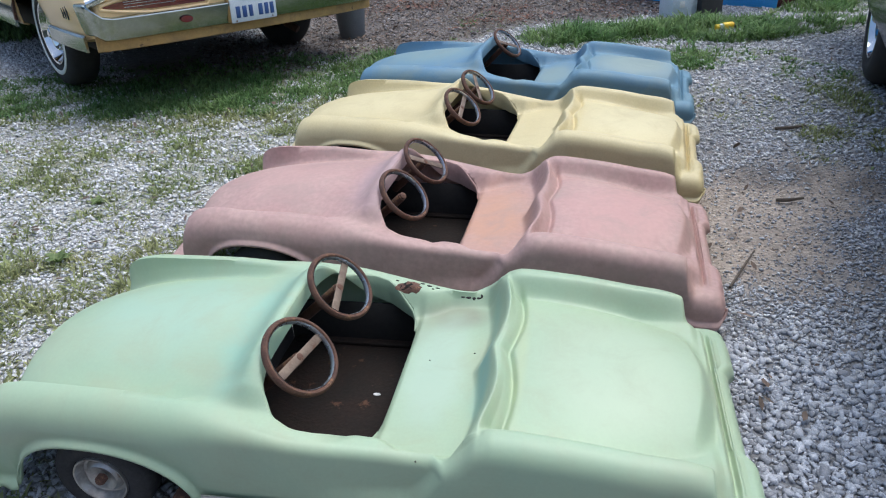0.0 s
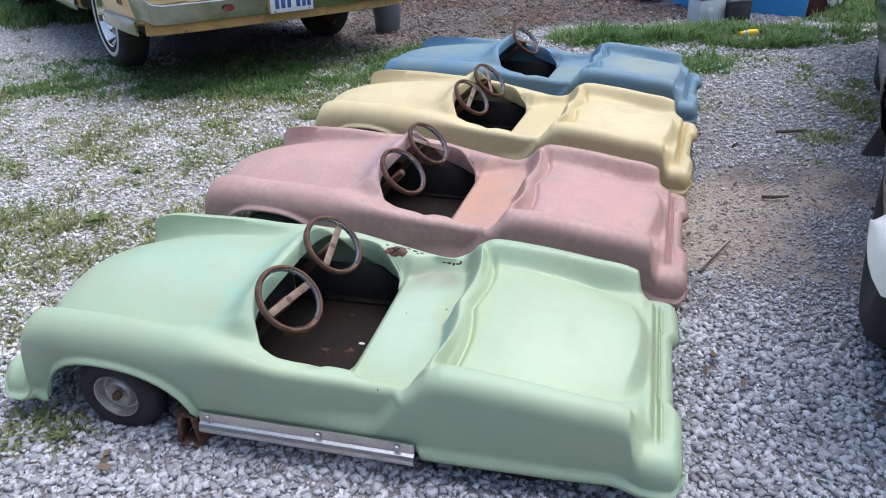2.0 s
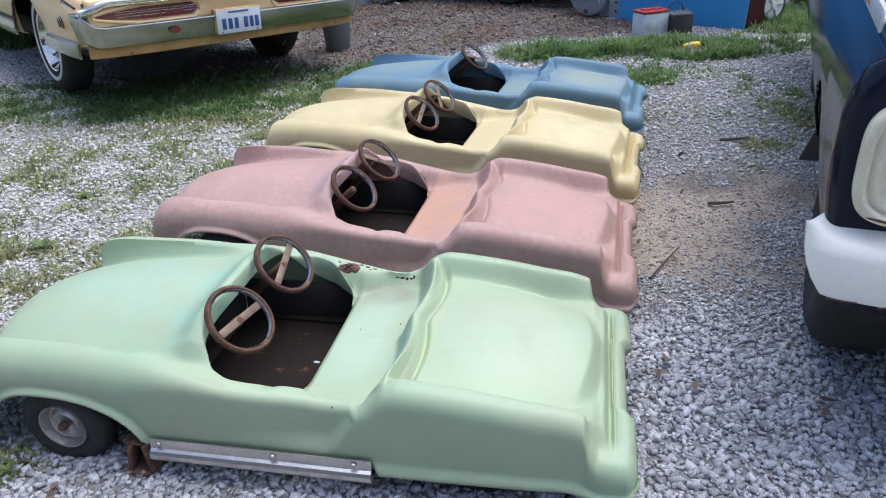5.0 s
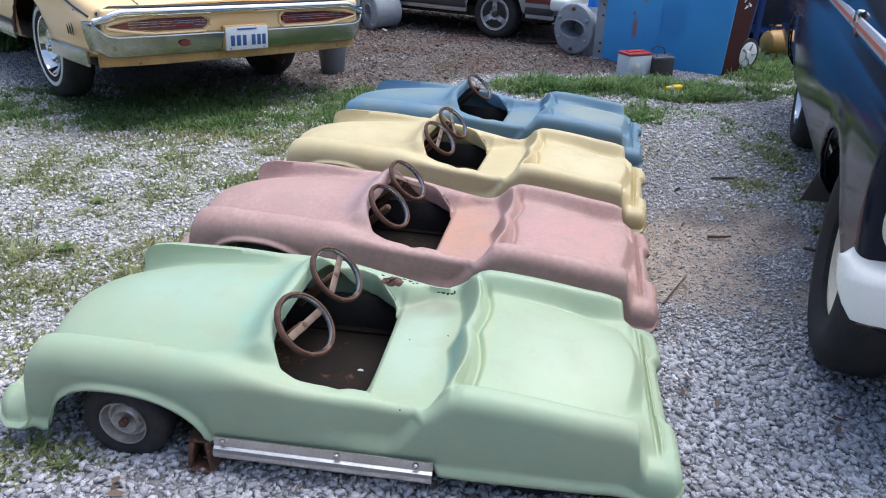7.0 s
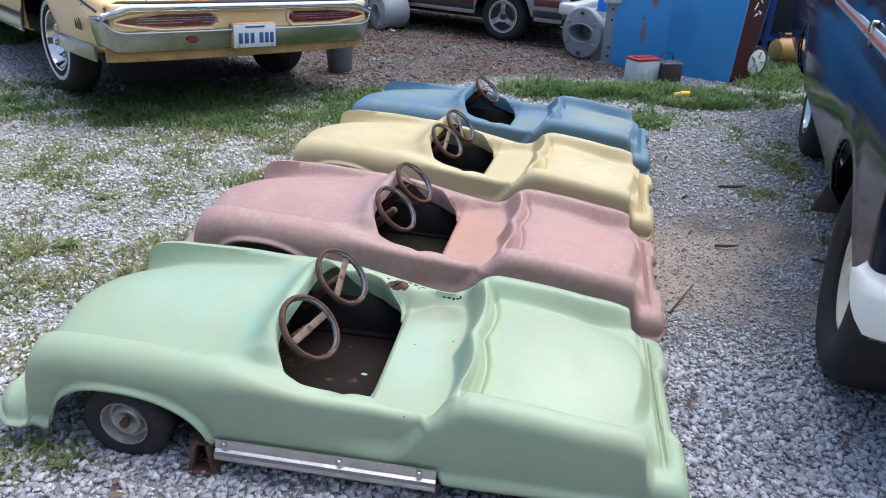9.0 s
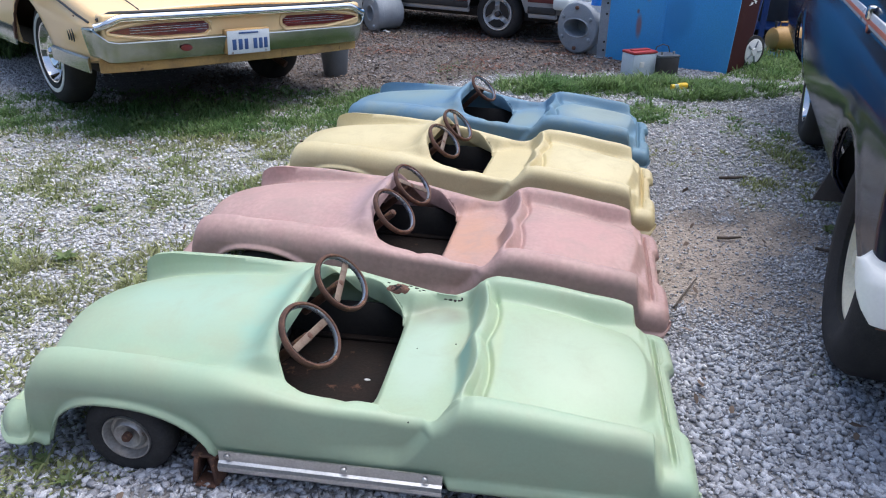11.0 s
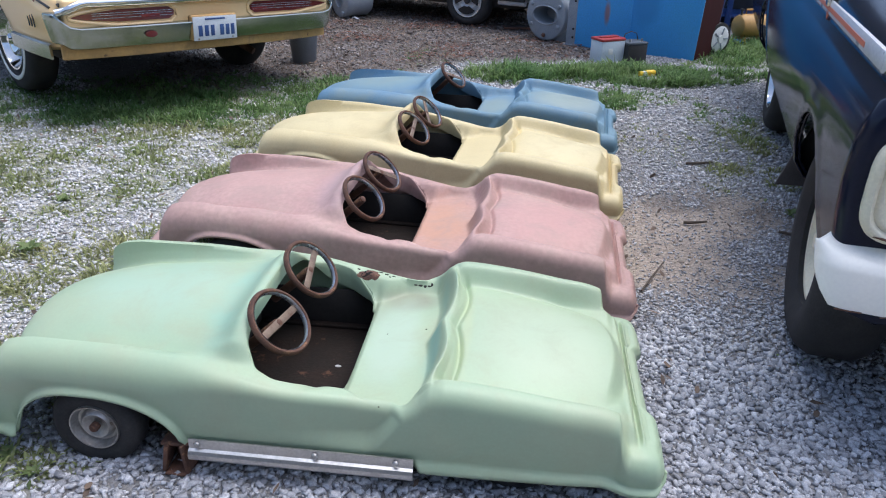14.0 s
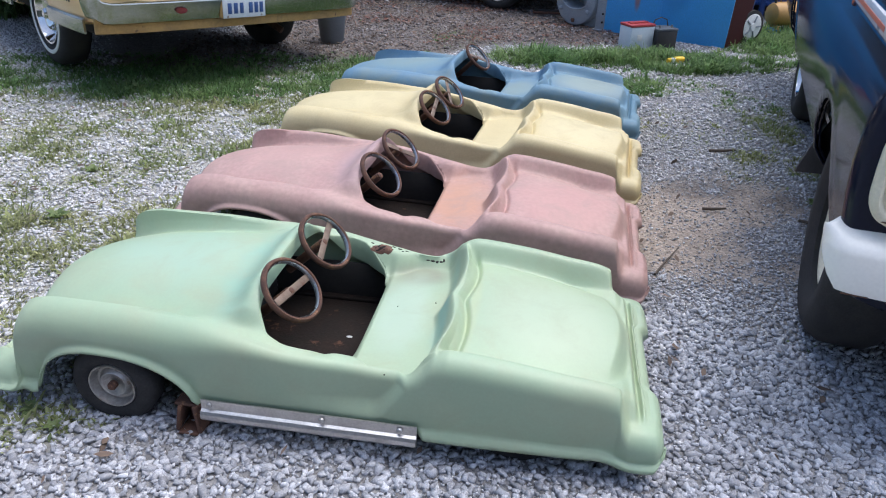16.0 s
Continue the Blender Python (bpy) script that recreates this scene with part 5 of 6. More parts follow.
for z in (.35, .65, .95):
    part("cross_bar", tube([(.02 + .14 * (z - .1), .06, z), (.02 + .14 * (z - .1), .36, z)], .012, 8), DARK_BLUE, ht)
part("toe_plate", box(.22, .36, .008, (-.08, .21, .03), .002), DARK_BLUE, ht)
part("axle", tube([(0, .0, .128), (0, .42, .128)], .010, 8), DARK, ht)

tk = thing("air_tank", pose(3.98, 7.15, 0, 0, 0, 12) @ Matrix.Scale(.92, 4), "ochre yellow steel air tank with a carrying handle", "tank")
part("shell", lathe([(0, -.20), (.06, -.195), (.11, -.17), (.125, -.13), (.125, .13), (.11, .17), (.06, .195), (0, .20)], 32, pose(0, 0, .20, 0, 90)), TANK, tk)
part("handle", tube([(-.09, 0, .32), (-.09, 0, .37), (.09, 0, .37), (.09, 0, .32)], .010, 8), TANK, tk)
for x in (-.12, .12):
    part("foot", box(.03, .2, .09, (x, 0, .045), .004), TANK, tk)
part("valve", lathe([(.012, 0), (.012, .05), (.02, .05), (.02, .07), (0, .07)], 12, pose(-.15, 0, .31)), BLACK_PLASTIC, tk)
solo("blue_scrap", box(.13, .09, .05, (0, 0, .03), .012, 2, turn=pose(0, 0, 0, 8, 5, 20)), BRIGHT_BLUE, pose(3.86, 7.08, 0), "bright blue plastic scrap in the grass", "scrap")

plank = thing("scrap_plate", pose(1.76, 8.0, 0, 0, 0, -6), "dark rusty flat iron plate lying on the gravel", "scrap")
part("plate", box(.30, .16, .022, (0, 0, .020), .004), RUST, plank)
part("rim", box(.27, .03, .020, (0, -.05, .041), .004), DARK, plank, "dark raised rim")
solo("white_stone", scatter_stone(.030, 5), PALE_STONE, pose(3.28, 5.76, .012), "single rounded white stone in the grass", "stone")
solo("paper_scrap", prism(flake_outline(0, .02, .05, .03, 1.4), .004, m=pose(0, 0, 0, -60)), PAPER, pose(.02, 8.62, .008), "crumpled white paper scrap on the gravel", "scrap")

rack = thing("storage_rack", pose(4.1, 8.0, 0, 0, 0, -25), "dark blue steel storage rack in the shade behind the container", "rack")
for x in (-.45, .05, .55):
    part("upright", box(.06, .06, 1.9, (x, 0, .95), .005), DARK_BLUE, rack)
for z in (.15, .8, 1.5):
    part("shelf", box(1.1, .5, .03, (.05, .25, z), .004), DARK_BLUE, rack)
part("back_sheet", box(1.3, .02, 1.9, (.05, .52, .95), .004), BLACK_PLASTIC, rack)

# ---- unseen walls, added to close the yard and keep light off near sides ----
for nm, at, turn, long, high in (("wall_north", (0, 15, 0), 0, 60, 4.5), ("wall_south", (-9.2, -4.2, 0), 0, 21, 4.2), ("wall_east", (1.3, -9.2, 0), 90, 10, 3.2), ("wall_south_far", (16.3, -14.2, 0), 0, 30, 3.2)):
    w = new(nm, mesh_of(nm, box(long, .08, high, (0, 0, high / 2), .004), SHADE_WALL))
    w.matrix_basis = pose(*at, 0, 0, turn)
    tagged(w, "unseen dark green wall, added to close the yard and block light", "wall", kind="structure")

# ---- ground: one sheet to the horizon, then loose gravel, grass, litter ----
rng = np.random.default_rng(7)


def value_noise(x, y, seed=0):
    xi, yi = np.floor(x).astype(int), np.floor(y).astype(int)
    fx, fy = x - xi, y - yi
    fx, fy = fx * fx * (3 - 2 * fx), fy * fy * (3 - 2 * fy)

    def h(a, b):
        v = np.sin(a * 127.1 + b * 311.7 + seed * 74.7) * 43758.5453
        return v - np.floor(v)
    return (h(xi, yi) * (1 - fx) + h(xi + 1, yi) * fx) * (1 - fy) + (h(xi, yi + 1) * (1 - fx) + h(xi + 1, yi + 1) * fx) * fy


def fbm(x, y, seed=0):
    return sum(value_noise(x * 2**k, y * 2**k, seed + k) * .5**k for k in range(4)) / 1.875


def blob(x, y, cx, cy, rx, ry, turn=0.0):
    c, s = math.cos(radians(turn)), math.sin(radians(turn))
    dx, dy = x - cx, y - cy
    d = np.hypot((dx * c + dy * s) / rx, (-dx * s + dy * c) / ry)
    return 1 - step(.55, 1.15, d)


def dirt_share(x, y):
    wx, wy = x + .55 * (fbm(x * 2.3, y * 2.3, 14) - .5), y + .55 * (fbm(x * 2.3, y * 2.3, 15) - .5)
    return np.clip((.80 * blob(wx, wy, 1.33, 2.72, .60, .50, 25) + .45 * blob(wx, wy, 1.45, 2.62, 1.0, .85, 30)) * (-.35 + 2.7 * fbm(x * 5.5, y * 5.5, 4)), 0, 1)


def litter_shade_share(x, y):
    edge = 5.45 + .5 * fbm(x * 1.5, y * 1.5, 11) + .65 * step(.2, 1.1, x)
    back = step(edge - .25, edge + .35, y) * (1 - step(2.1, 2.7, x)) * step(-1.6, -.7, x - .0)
    # the .7 blob paints the sedan's shade on the ground as dark litter
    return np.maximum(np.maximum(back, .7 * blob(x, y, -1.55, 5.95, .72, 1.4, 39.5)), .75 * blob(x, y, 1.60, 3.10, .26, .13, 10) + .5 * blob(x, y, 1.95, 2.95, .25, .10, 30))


def pale_share(x, y):
    return (1 - step(-.5, .1, x - .22 * (y - 2.4))) * step(1.5, 2.2, y)


def grass_share(x, y):
    patch = fbm(x * 1.6, y * 1.6, 21)
    fine = fbm(x * 5, y * 5, 33)
    clump = step(.38, .60, fbm(x * 2.7, y * 2.7, 57))
    g = (.06 + .92 * clump) * blob(x, y, -1.55, 4.95, 1.9, .60, 6) + .9 * blob(x, y, .05, 5.35, .7, .55, 10)
    g = np.maximum(g, (.40 + 1.0 * clump) * blob(x, y, 2.15, 5.80, 1.40, .44, -4))
    g = np.maximum(g, 1.15 * blob(x, y, 1.80, 5.0, .30, .28))
    g = np.maximum(g, 1.2 * blob(x, y, 3.75, 6.78, .75, .48))
    g = np.maximum(g, .7 * blob(x, y, 3.4, 6.3, .5, .3))
    g = np.maximum(g, .45 * blob(x, y, 2.15, 5.05, .5, .18))
    g = np.maximum(g, .8 * blob(x, y, 2.35, 3.98, .95, .19, 56) * (.25 + .75 * step(.40, .55, fbm(x * 4, y * 4, 91))))
    g = np.maximum(g, .55 * blob(x, y, 2.16, 3.45, .30, .42, -20) * step(.36, .56, fbm(x * 4.4, y * 4.4, 92)))
    g = np.maximum(g, .45 * blob(x, y, 2.48, 4.45, .28, .55, -10) * step(.36, .56, fbm(x * 4.4, y * 4.4, 93)))
    left = (1 - step(-.75, -.25, x - .18 * (y - 2.5))) * step(1.3, 2.2, y) * (1 - step(5.5, 6.2, y))
    g = np.maximum(g, left * (.60 * step(.38, .64, .5 * patch + .5 * fbm(x * 4.1, y * 4.1, 23)) + .16))
    g = np.maximum(g, .5 * blob(x, y, -.92, 1.46, .2, .12))
    g = np.maximum(g, .16 * step(.60, .72, patch) * (1 - dirt_share(x, y)))
    g = g * (1 - .95 * blob(x, y, 2.38, 5.66, .24, .16)) * (1 - .85 * blob(x, y, 3.02, 6.02, .24, .13, 10))
    return np.clip(g * (.25 + 1.3 * fine), 0, 1)


def ground_height(x, y):
    return .010 * (fbm(x * 2.2, y * 2.2, 3) - .5) - .004


axis_x = np.unique(np.concatenate([[-1800, -600, -200, -80, -40, -20, -12, -8, -6], np.arange(-5, 5.6, .06), [6.5, 8, 12, 20, 40, 80, 200, 600, 1800]]))
axis_y = np.unique(np.concatenate([[-1800, -600, -200, -60, -20, -8, -4, -2, -1, -.4], np.arange(0, 9.6, .06), [10, 11, 12.5, 15, 20, 30, 60, 200, 600, 1800]]))
gx, gy = np.meshgrid(axis_x, axis_y, indexing="ij")
near_field = (np.abs(gx) < 5.5) & (gy > -.5) & (gy < 10)
gz = np.where(near_field, ground_height(gx, gy), -.006)
me = bpy.data.meshes.new("ground")
nx, ny = gx.shape
verts = np.stack([gx, gy, gz], -1).reshape(-1, 3)
idx = np.arange(nx * ny).reshape(nx, ny)
quads = np.stack([idx[:-1, :-1], idx[1:, :-1], idx[1:, 1:], idx[:-1, 1:]], -1).reshape(-1, 4)
me.from_pydata(verts.tolist(), [], quads.tolist())
me.shade_smooth()
# litter holds the painted shade under the sedan as well
for nm, share in (("pale", pale_share), ("dirt", dirt_share), ("litter", litter_shade_share), ("grass", grass_share)):
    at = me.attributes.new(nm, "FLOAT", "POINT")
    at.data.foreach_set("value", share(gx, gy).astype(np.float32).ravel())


def ground_material():
    m = bpy.data.materials.new("yard_ground")
    m.use_nodes = True
    nt = m.node_tree
    N, L = nt.nodes, nt.links
    p = N["Principled BSDF"]
    tc = N.new("ShaderNodeTexCoord")

    def noise_at(scale, detail=5):
        n = N.new("ShaderNodeTexNoise")
        n.inputs["Scale"].default_value, n.inputs["Detail"].default_value = scale, detail
        L.new(tc.outputs["Object"], n.inputs["Vector"])
        return n.outputs[0]

    def blend(f, a, b):
        x = N.new("ShaderNodeMix")
        x.data_type = "RGBA"
        for sock, v in ((0, f), (6, a), (7, b)):
            if isinstance(v, tuple):
                x.inputs[sock].default_value = (*v, 1)
            else:
                L.new(v, x.inputs[sock])
        return x.outputs[2]
    vor = N.new("ShaderNodeTexVoronoi")
    vor.inputs["Scale"].default_value = 70
    L.new(tc.outputs["Object"], vor.inputs["Vector"])
    cell = N.new("ShaderNodeSeparateColor")
    L.new(vor.outputs["Color"], cell.inputs[0])
    fine = noise_at(60)
    broad = noise_at(2.2)
    gravel = blend(cell.outputs[0], (.10, .10, .105), (.36, .36, .37))
    gravel = blend(broad, gravel, (.22, .21, .20))
    soil = blend(broad, blend(fine, blend(cell.outputs[1], (.09, .07, .06), (.31, .26, .215)), blend(cell.outputs[2], (.26, .215, .175), (.42, .355, .295))), blend(cell.outputs[2], (.33, .275, .225), (.55, .47, .395)))
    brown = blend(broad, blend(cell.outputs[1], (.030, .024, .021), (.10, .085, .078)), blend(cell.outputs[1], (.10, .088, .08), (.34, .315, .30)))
    green = blend(fine, (.17, .17, .08), (.36, .345, .22))
    light = blend(cell.outputs[0], (.24, .23, .21), (.48, .475, .47))
    col = gravel
    a = N.new("ShaderNodeAttribute")
    a.attribute_name = "pale"
    col = blend(a.outputs["Fac"], col, light)
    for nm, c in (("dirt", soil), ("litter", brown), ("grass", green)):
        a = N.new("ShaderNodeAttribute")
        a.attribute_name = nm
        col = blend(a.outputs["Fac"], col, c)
    L.new(col, p.inputs["Base Color"])
    p.inputs["Roughness"].default_value = .93
    p.inputs["Specular IOR Level"].default_value = .2
    b = N.new("ShaderNodeBump")
    b.inputs["Strength"].default_value, b.inputs["Distance"].default_value = .8, .008
    mm = N.new("ShaderNodeMath")
    mm.operation = "SUBTRACT"
    L.new(fine, mm.inputs[0]), L.new(vor.outputs["Distance"], mm.inputs[1])
    L.new(mm.outputs[0], b.inputs["Height"]), L.new(b.outputs[0], p.inputs["Normal"])
    return m


me.materials.append(ground_material())
ground = tagged(new("ground", me), "grey gravel yard with a bare dirt patch and grassy edges", "ground", kind="structure")


def scatter(name, xs, ys, base_v, base_f, sizes, squash, material, label, category, sink=.14, jitter=.34, flat=False, lift=0.0):
    """Many small solids as one mesh: base shape, turned, scaled and roughened one by one."""
    n, k = len(xs), len(base_v)
    v = np.repeat(base_v[None], n, 0) * (1 + jitter * rng.standard_normal((n, k, 1)).clip(-1.6, 1.6) * .5)
    v = v * np.stack([sizes * rng.uniform(.8, 1.45, n), sizes * rng.uniform(.55, .98, n), sizes * squash * rng.uniform(.75, 1.25, n)], -1)[:, None, :]
    t1, t2, t3 = rng.normal(0, .28, n), rng.normal(0, .28, n), rng.uniform(0, 2 * np.pi, n)
    c, s = np.cos(t1)[:, None], np.sin(t1)[:, None]
    y, z = v[..., 1] * c - v[..., 2] * s, v[..., 1] * s + v[..., 2] * c
    x = v[..., 0]
    c, s = np.cos(t2)[:, None], np.sin(t2)[:, None]
    x, z = x * c + z * s, -x * s + z * c
    c, s = np.cos(t3)[:, None], np.sin(t3)[:, None]
    x, y = x * c - y * s, x * s + y * c
    zz = ground_height(xs, ys) + sizes * squash * (1 - 2 * sink) + lift
    V = np.stack([x + xs[:, None], y + ys[:, None], z + zz[:, None]], -1).reshape(-1, 3).astype(np.float32)
    F = (base_f[None] + (np.arange(n) * k)[:, None, None]).reshape(-1, 3).astype(np.int32)
    me = bpy.data.meshes.new(name)
    me.vertices.add(len(V))
    me.vertices.foreach_set("co", V.ravel())
    me.loops.add(F.size)
    me.loops.foreach_set("vertex_index", F.ravel())
    me.polygons.add(len(F))
    me.polygons.foreach_set("loop_start", np.arange(0, F.size, 3, dtype=np.int32))
    me.update(calc_edges=True)
    me.materials.append(material)
    if not flat:
        me.shade_smooth()
    return tagged(new(name, me), label, category, kind="stuff")


def field(x0, x1, y0, y1, per_m2):
    n = int((x1 - x0) * (y1 - y0) * per_m2)
    return rng.uniform(x0, x1, n), rng.uniform(y0, y1, n)


def thinning(x, y):
    """Loose cover thins out towards the trodden outer yard."""
    edge = np.abs(x - .1) - .80 * (y + .75) + .35 * fbm(x * 2.5, y * 2.5, 71)
    return rng.uniform(0, 1, len(x)) < (1 - step(.1, .75, edge)) * step(.35, .95, y + .2 * fbm(x * 3, y * 3, 72))


def under_row(x, y):
    """Well inside the footprint of the row of ride cars."""
    lx = (x + .342) * .974 - (y - 1.733) * .225 - (y - 1.733) * .08
    return (np.abs(y - 1.75 + .23 * x) < .30) & (lx > -.5) & (lx < 1.0)


# near gravel, stones a thumb wide
oct_v = np.array([[1, 0, 0], [-1, 0, 0], [0, 1, 0], [0, -1, 0], [0, 0, 1], [0, 0, -1]], float)
oct_f = np.array([[0, 2, 4], [2, 1, 4], [1, 3, 4], [3, 0, 4], [2, 0, 5], [1, 2, 5], [3, 1, 5], [0, 3, 5]])
chunk_v = np.array([[-.72, -.66, -.7], [.7, -.72, -.7], [.74, .66, -.7], [-.66, .74, -.7], [-.62, -.58, .6], [.66, -.5, .74], [.56, .64, .62], [-.7, .54, .78]])
chunk_f = np.array([[0, 2, 1], [0, 3, 2], [4, 5, 6], [4, 6, 7], [0, 1, 5], [0, 5, 4], [1, 2, 6], [1, 6, 5], [2, 3, 7], [2, 7, 6], [3, 0, 4], [3, 4, 7]])
x, y = field(-2.2, 2.8, .45, 3.1, 8800)
wedge = thinning(x, y) & ~under_row(x, y)
keep = wedge & (rng.uniform(0, 1, len(x)) > .94 * step(.18, .95, dirt_share(x, y))) & (rng.uniform(0, 1, len(x)) > .55 * grass_share(x, y))
x, y = x[keep], y[keep]
near = np.hypot(x - .1, y) < 2.3
size = rng.gamma(6, .0084 / 6, len(x)).clip(.004, .016) * (1 - .15 * step(1.7, 2.3, y)) * (1 - .45 * dirt_share(x, y))
pale = (x < -.2 + .3 * y - .4) & (y + .5 * fbm(x * 4, y * 4, 9) > 2.15) | (rng.uniform(0, 1, len(x)) < .22 * step(1.5, 2.1, y))
for nm, m, sel, shp in (("gravel_near", STONE, near & ~pale, 1), ("gravel_near", PALE_STONE, near & pale, 1), ("gravel_mid", STONE, ~near & ~pale, 1), ("gravel_mid", PALE_STONE, ~near & pale, 1)):
    bv, bf = (chunk_v, chunk_f) if nm == "gravel_near" else (oct_v, oct_f)
    scatter(nm, x[sel], y[sel], bv, bf, size[sel], .60, m, "loose blue-grey gravel stones" if m is STONE else "loose pale grey gravel stones", "gravel", jitter=.42 if bv is chunk_v else .26, flat=True)

# finer chips and soil crumbs round the bare patch
x, y = field(.55, 2.3, 1.9, 3.9, 6500)
keep = rng.uniform(0, 1, len(x)) > .72 * step(.15, 1.0, dirt_share(x, y))
x, y = x[keep], y[keep]
scatter("gravel_chips", x, y, oct_v, oct_f, rng.gamma(4, .0044 / 4, len(x)).clip(.002, .009), .7, STONE, "fine angular grey gravel chips", "gravel", flat=True)
x, y = field(.5, 2.2, 2.0, 3.7, 2200)
keep = rng.uniform(0, 1, len(x)) < .2 + .8 * dirt_share(x, y)
x, y = x[keep], y[keep]
scatter("soil_crumbs", x, y, oct_v, oct_f, rng.gamma(4, .0030 / 4, len(x)).clip(.0012, .007), .6, CRUMB, "brown soil crumbs on the dirt patch", "soil", flat=True)

# farther gravel
x, y = field(-5.0, 5.0, 3.1, 7.4, 3300)
# stones are left out under the sedan to deepen its painted shade
keep = thinning(x, y) & (rng.uniform(0, 1, len(x)) > .99 * step(.1, .6, litter_shade_share(x, y))) & (rng.uniform(0, 1, len(x)) > .5 * grass_share(x, y)) & (rng.uniform(0, 1, len(x)) > .8 * dirt_share(x, y))
keep &= ~((x > -.3 + .23 * (y - 3)) & (x < 1.2 + .23 * (y - 3)) & (y < 4.2))
x, y = x[keep], y[keep]
size = rng.gamma(5, .0080 / 5, len(x)).clip(.004, .015)
pale = (x < .1) | (rng.uniform(0, 1, len(x)) < np.where(y > 4.2, .6, .45))
bv = np.array([[1, 0, 0], [-1, 0, 0], [0, 1, 0], [0, -1, 0], [0, 0, 1], [0, 0, -1]], float)
bf = np.array([[0, 2, 4], [2, 1, 4], [1, 3, 4], [3, 0, 4], [2, 0, 5], [1, 2, 5], [3, 1, 5], [0, 3, 5]])
scatter("gravel_far", x[~pale], y[~pale], bv, bf, size[~pale], .65, STONE, "loose grey gravel stones", "gravel", jitter=.28, flat=True)
scatter("gravel_far", x[pale], y[pale], bv, bf, size[pale], .65, PALE_STONE, "loose pale gravel stones", "gravel", jitter=.28, flat=True)
x, y = field(-1.6, 2.6, 5.4, 10.5, 900)
keep = rng.uniform(0, 1, len(x)) < .6 * litter_shade_share(x, y)
x, y = x[keep], y[keep]
scatter("gravel_litter", x, y, bv, bf, rng.gamma(6, .011 / 6, len(x)), .6, DULL_STONE, "dull brownish gravel among dead leaves", "gravel")

# dead leaves and chips, also strewn into the shade painted under the sedan
leaf_v = np.array([[-1, 0, 0], [-.3, .5, .18], [.4, .42, .1], [1, 0, .25], [.4, -.42, .12], [-.3, -.5, .2]], float)
leaf_f = np.array([[0, 1, 5], [1, 2, 5], [2, 4, 5], [2, 3, 4]])
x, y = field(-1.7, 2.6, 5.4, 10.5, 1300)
keep = rng.uniform(0, 1, len(x)) < litter_shade_share(x, y)
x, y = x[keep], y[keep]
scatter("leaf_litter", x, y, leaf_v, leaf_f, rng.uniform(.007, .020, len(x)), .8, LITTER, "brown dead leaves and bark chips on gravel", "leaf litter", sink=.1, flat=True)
x, y = field(-1.5, 2.4, 6.3, 9.5, 900)
keep = rng.uniform(0, 1, len(x)) < litter_shade_share(x, y) * step(.52, .66, fbm(x * 1.1, y * 2.6, 41))
x, y = x[keep], y[keep]
scatter("red_leaf_litter", x, y, leaf_v, leaf_f, rng.uniform(.008, .021, len(x)), .8, RED_LEAF, "drifts of red-brown dead leaves on the gravel", "leaf litter", sink=.0, flat=True, lift=.006)
x, y = field(-3.2, 3.2, 1.2, 6.2, 26)
keep = thinning(x, y) & ~under_row(x, y)
x, y = x[keep], y[keep]
scatter("fallen_leaves", x, y, leaf_v, leaf_f, rng.uniform(.008, .022, len(x)), .7, LITTER, "scattered brown dead leaf scraps", "leaf litter", sink=.0, flat=True, lift=.012)


def grass_field(name, x, y, height, width, lean, turn, material, label):
    """Bent blades of five faces each, as one mesh."""
    n = len(x)
    dx, dy = np.cos(turn), np.sin(turn)
    px, py = -dy, dx
    z0 = ground_height(x, y) - .004
    pts = []
    for t, half in ((0, .7), (.4, 1.0), (.75, .7)):
        ox, oy = dx * lean * height * t**1.7, dy * lean * height * t**1.7
        zz = z0 + height * (t - .42 * lean * t**2.2)
        for sgn in (-1, 1):
            pts.append(np.stack([x + ox + sgn * px * width * half, y + oy + sgn * py * width * half, zz], -1))
    pts.append(np.stack([x + dx * lean * height, y + dy * lean * height, z0 + height * (1 - .48 * lean)], -1))
    V = np.stack(pts, 1).reshape(-1, 3).astype(np.float32)
    F = (np.array([[0, 1, 3], [0, 3, 2], [2, 3, 5], [2, 5, 4], [4, 5, 6]])[None] + (np.arange(n) * 7)[:, None, None]).reshape(-1, 3).astype(np.int32)
    me = bpy.data.meshes.new(name)
    me.vertices.add(len(V))
    me.vertices.foreach_set("co", V.ravel())
    me.loops.add(F.size)
    me.loops.foreach_set("vertex_index", F.ravel())
    me.polygons.add(len(F))
    me.polygons.foreach_set("loop_start", np.arange(0, F.size, 3, dtype=np.int32))
    me.update(calc_edges=True)
    me.materials.append(material)
    me.shade_smooth()
    return tagged(new(name, me), label, "grass", kind="stuff")


def tufts(x0, x1, y0, y1, per_m2, power):
    x, y = field(x0, x1, y0, y1, per_m2)
    keep = thinning(x, y) & (rng.uniform(0, 1, len(x)) < grass_share(x, y)**power) & ~under_row(x, y)
    keep &= ~((x > -.45 + .25 * (y - 2.5)) & (x < 1.15 + .25 * (y - 2.5)) & (y < 4.6) & (y > 1.2))
    return x[keep], y[keep]


x, y = tufts(-4.6, 4.6, .9, 7.4, 620, 1.2)
per = 15
g = grass_share(x, y)
rank = np.where((x > .9) & (y > 5.2), (.8 + 4.2 * fbm(x * 4, y * 4, 81)**1.6) * (1 - .4 * step(5.9, 6.2, y) * (x < 3.1)), 1.0) * np.where((y > 4.4) & (x < .6), 1.3, 1.0)
tall = np.repeat((.015 + .030 * g) * rank * rng.uniform(.6, 1.5, len(x)), per)
spread = np.repeat(.010 + .022 * g, per)
bx = np.repeat(x, per) + rng.normal(0, 1, len(tall)) * spread
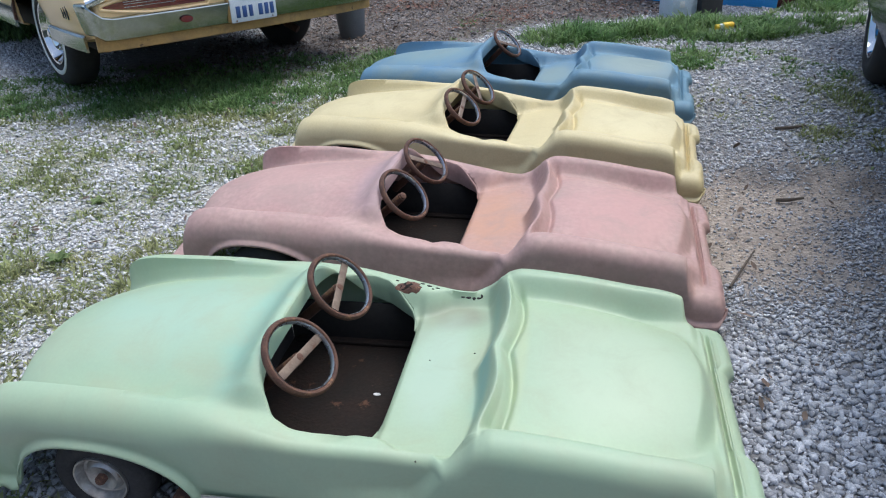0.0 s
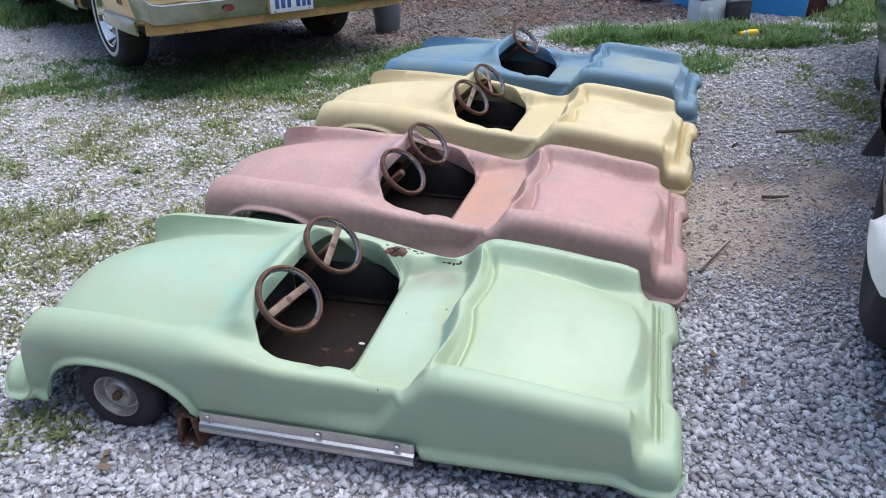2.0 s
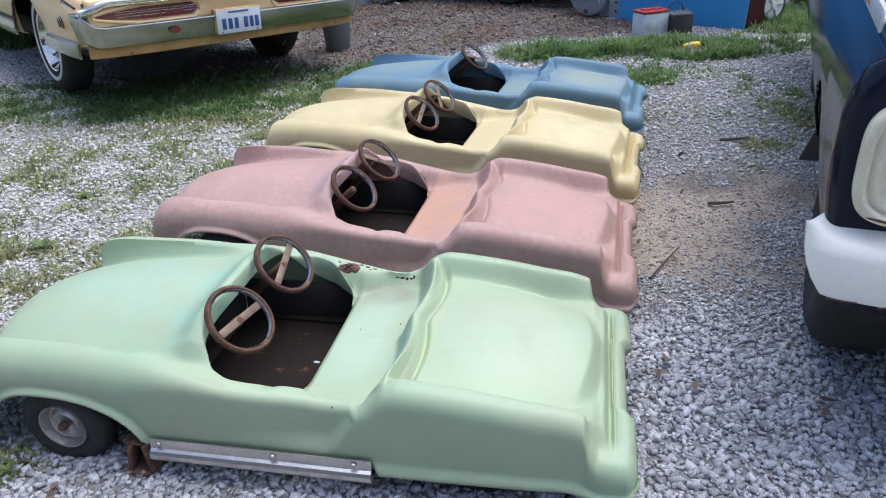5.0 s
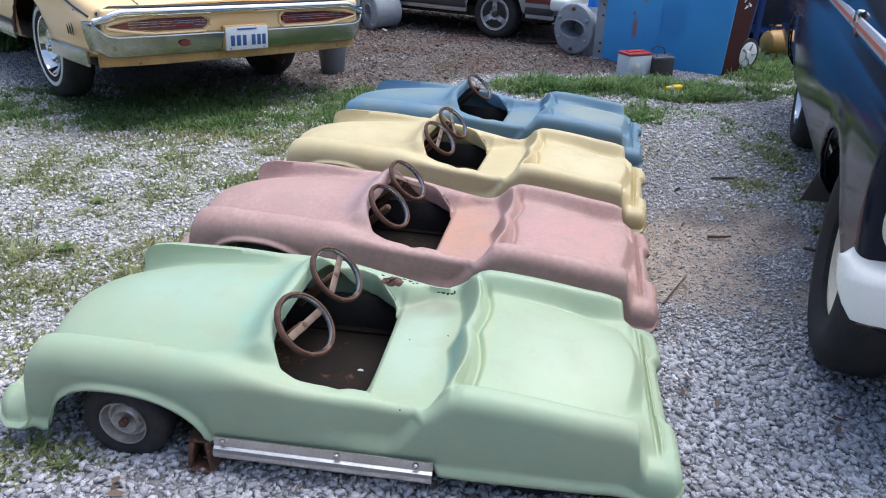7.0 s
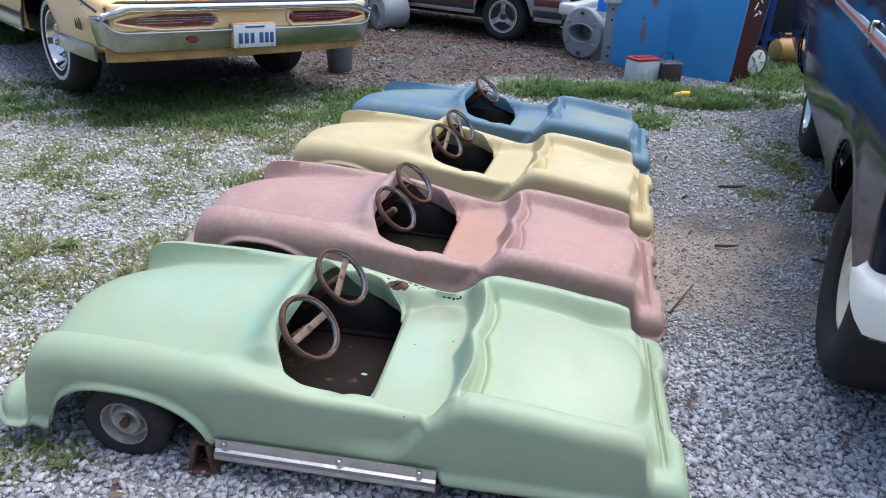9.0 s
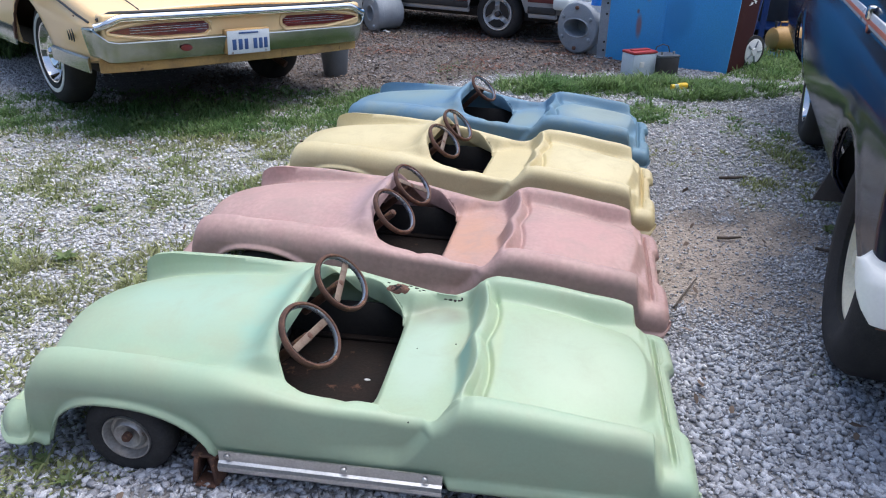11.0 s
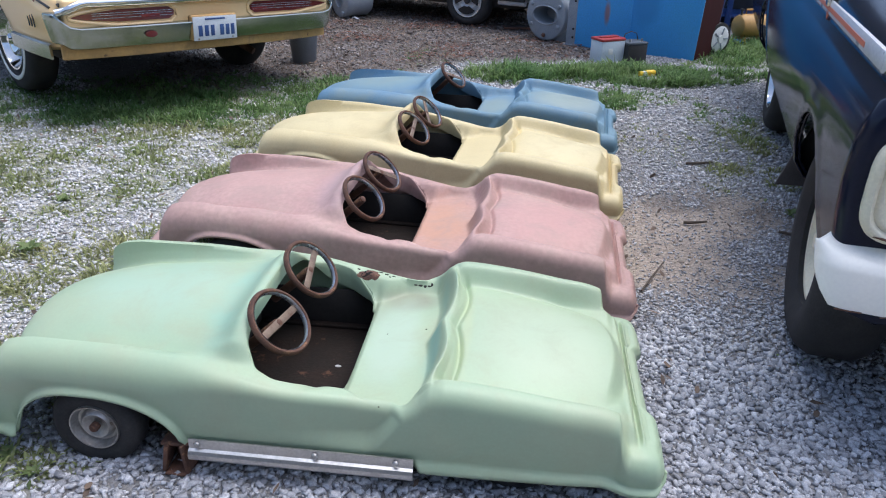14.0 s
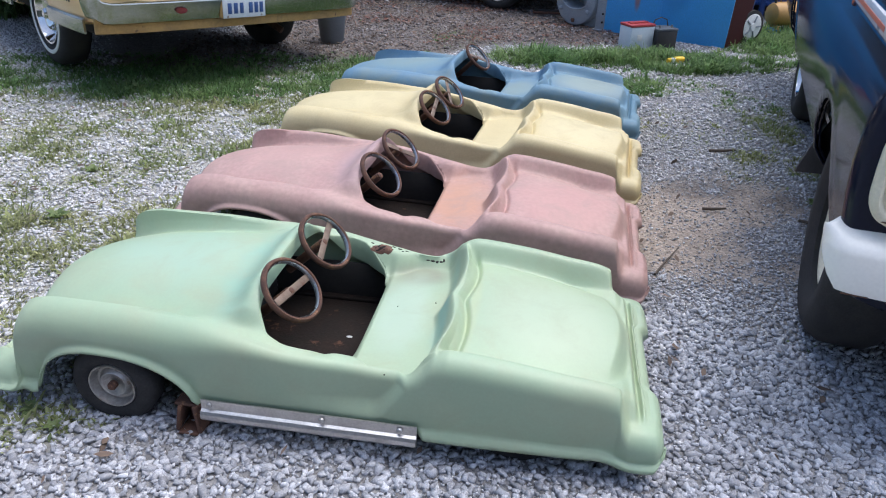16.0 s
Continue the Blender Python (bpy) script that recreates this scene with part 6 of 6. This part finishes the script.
by = np.repeat(y, per) + rng.normal(0, 1, len(tall)) * spread
turn = np.arctan2(by - np.repeat(y, per), bx - np.repeat(x, per)) + rng.normal(0, .7, len(tall))
high, wide_b, bend = tall * rng.uniform(.45, 1.25, len(tall)), rng.uniform(.0013, .0036, len(tall)) * np.repeat(np.where((x > .9) & (y > 4.6), 1.8, 1.5), per), rng.uniform(.3, 1.3, len(tall))
lush = np.repeat(((x > .9) & (y > 4.4)) | (y + .7 * (fbm(x * 2.2, y * 2.2, 61) - .5) > 4.60), per)
for sel, m, lab in ((~lush, GRASS, "tufts of yellowing green grass growing through the gravel"), (lush, LUSH, "lush green grass along the back of the yard")):
    grass_field("grass", bx[sel], by[sel], high[sel], wide_b[sel], bend[sel], turn[sel], m, lab)

# rank grass beyond the sedan's far side
x, y = field(-5.4, -3.0, 6.7, 9.2, 420)
keep = rng.uniform(0, 1, len(x)) < blob(x, y, -4.35, 7.95, 1.25, .95, -20) * (.35 + .9 * fbm(x * 3, y * 3, 64))
x, y = np.repeat(x[keep], 14), np.repeat(y[keep], 14)
x, y = x + rng.normal(0, .03, len(x)), y + rng.normal(0, .03, len(x))
grass_field("rank_grass", x, y, rng.uniform(.07, .24, len(x)), rng.uniform(.003, .006, len(x)), rng.uniform(.3, 1.2, len(x)), rng.uniform(0, 2 * np.pi, len(x)), LUSH, "tall rank green grass beside the sedan")

# broad-leaved weeds
leafb_v = np.array([[0, -.12, 0], [0, .12, 0], [.5, .30, .32], [.5, -.30, .32], [1, 0, .22], [.5, 0, .26]], float)
leafb_f = np.array([[0, 1, 5], [1, 2, 5], [2, 4, 5], [4, 3, 5], [3, 0, 5]])
x, y = field(-4.2, 4.2, 1.2, 7.2, 1300)
keep = thinning(x, y) & (rng.uniform(0, 1, len(x)) < .9 * grass_share(x, y)) & ~under_row(x, y)
keep &= ~((x > -.45 + .25 * (y - 2.5)) & (x < 1.15 + .25 * (y - 2.5)) & (y < 4.6) & (y > 1.2))
x, y = x[keep], y[keep]
scatter("low_weeds", x, y, leafb_v, leafb_f, rng.uniform(.008, .024, len(x)), .9, WEED, "low leafy ground cover among the grass", "weeds", sink=.4, jitter=.15)
LEAF = bpy.data.meshes.new("leaf")
LEAF.from_pydata([tuple(q) for q in leafb_v], [], [list(map(int, f)) for f in leafb_f])
LEAF.materials.append(WEED)
LEAF.shade_smooth()
for k, (wx, wy, ws) in enumerate(((-1.62, 4.77, .085), (-1.36, 2.76, .075), (-.95, 1.50, .038), (-.86, 1.42, .034), (1.9, 2.45, .04), (1.72, 1.98, .035), (2.05, 2.9, .05), (-1.75, 2.3, .06), (1.4, 5.75, .07), (2.9, 6.1, .08), (2.35, 6.2, .07), (-1.4, 3.3, .05))):
    w = thing("weed", pose(wx, wy, float(ground_height(np.array([wx]), np.array([wy]))[0])), "low broad-leaved green weed in the gravel", "weed", "weeds")
    for j in range(9):
        leaf = new("leaf", LEAF)
        leaf.parent = w
        leaf.matrix_basis = Matrix.Translation((0, 0, .004)) @ pose(0, 0, 0, 0, rng.uniform(-30, 8), math.degrees(j * 2.4 + k)) @ Matrix.Diagonal((ws * rng.uniform(.7, 1.15), ws * .62, ws, 1))

# sticks
for path, r, lab in (([(1.06, 2.22, .012), (1.14, 2.32, .016), (1.235, 2.444, .012)], .004, "thin dark twig lying on the dirt"),
                     ([(1.485, 2.83, .012), (1.53, 2.82, .014), (1.60, 2.835, .010)], .007, "short dark stick on the dirt patch"),
                     ([(1.88, 2.70, .012), (1.96, 2.63, .015), (2.02, 2.61, .012)], .007, "short dark stick on the gravel"),
                     ([(1.83, 3.62, .012), (1.90, 3.60, .018), (1.99, 3.63, .012)], .008, "dark stick lying on the gravel")):
    c = Vector(path[1])
    s = solo("stick", tube([Vector(q) - Vector((c.x, c.y, 0)) for q in path], [r, r * 1.1, r * .6], 7), TWIG, pose(c.x, c.y, 0), lab, "stick", "sticks")
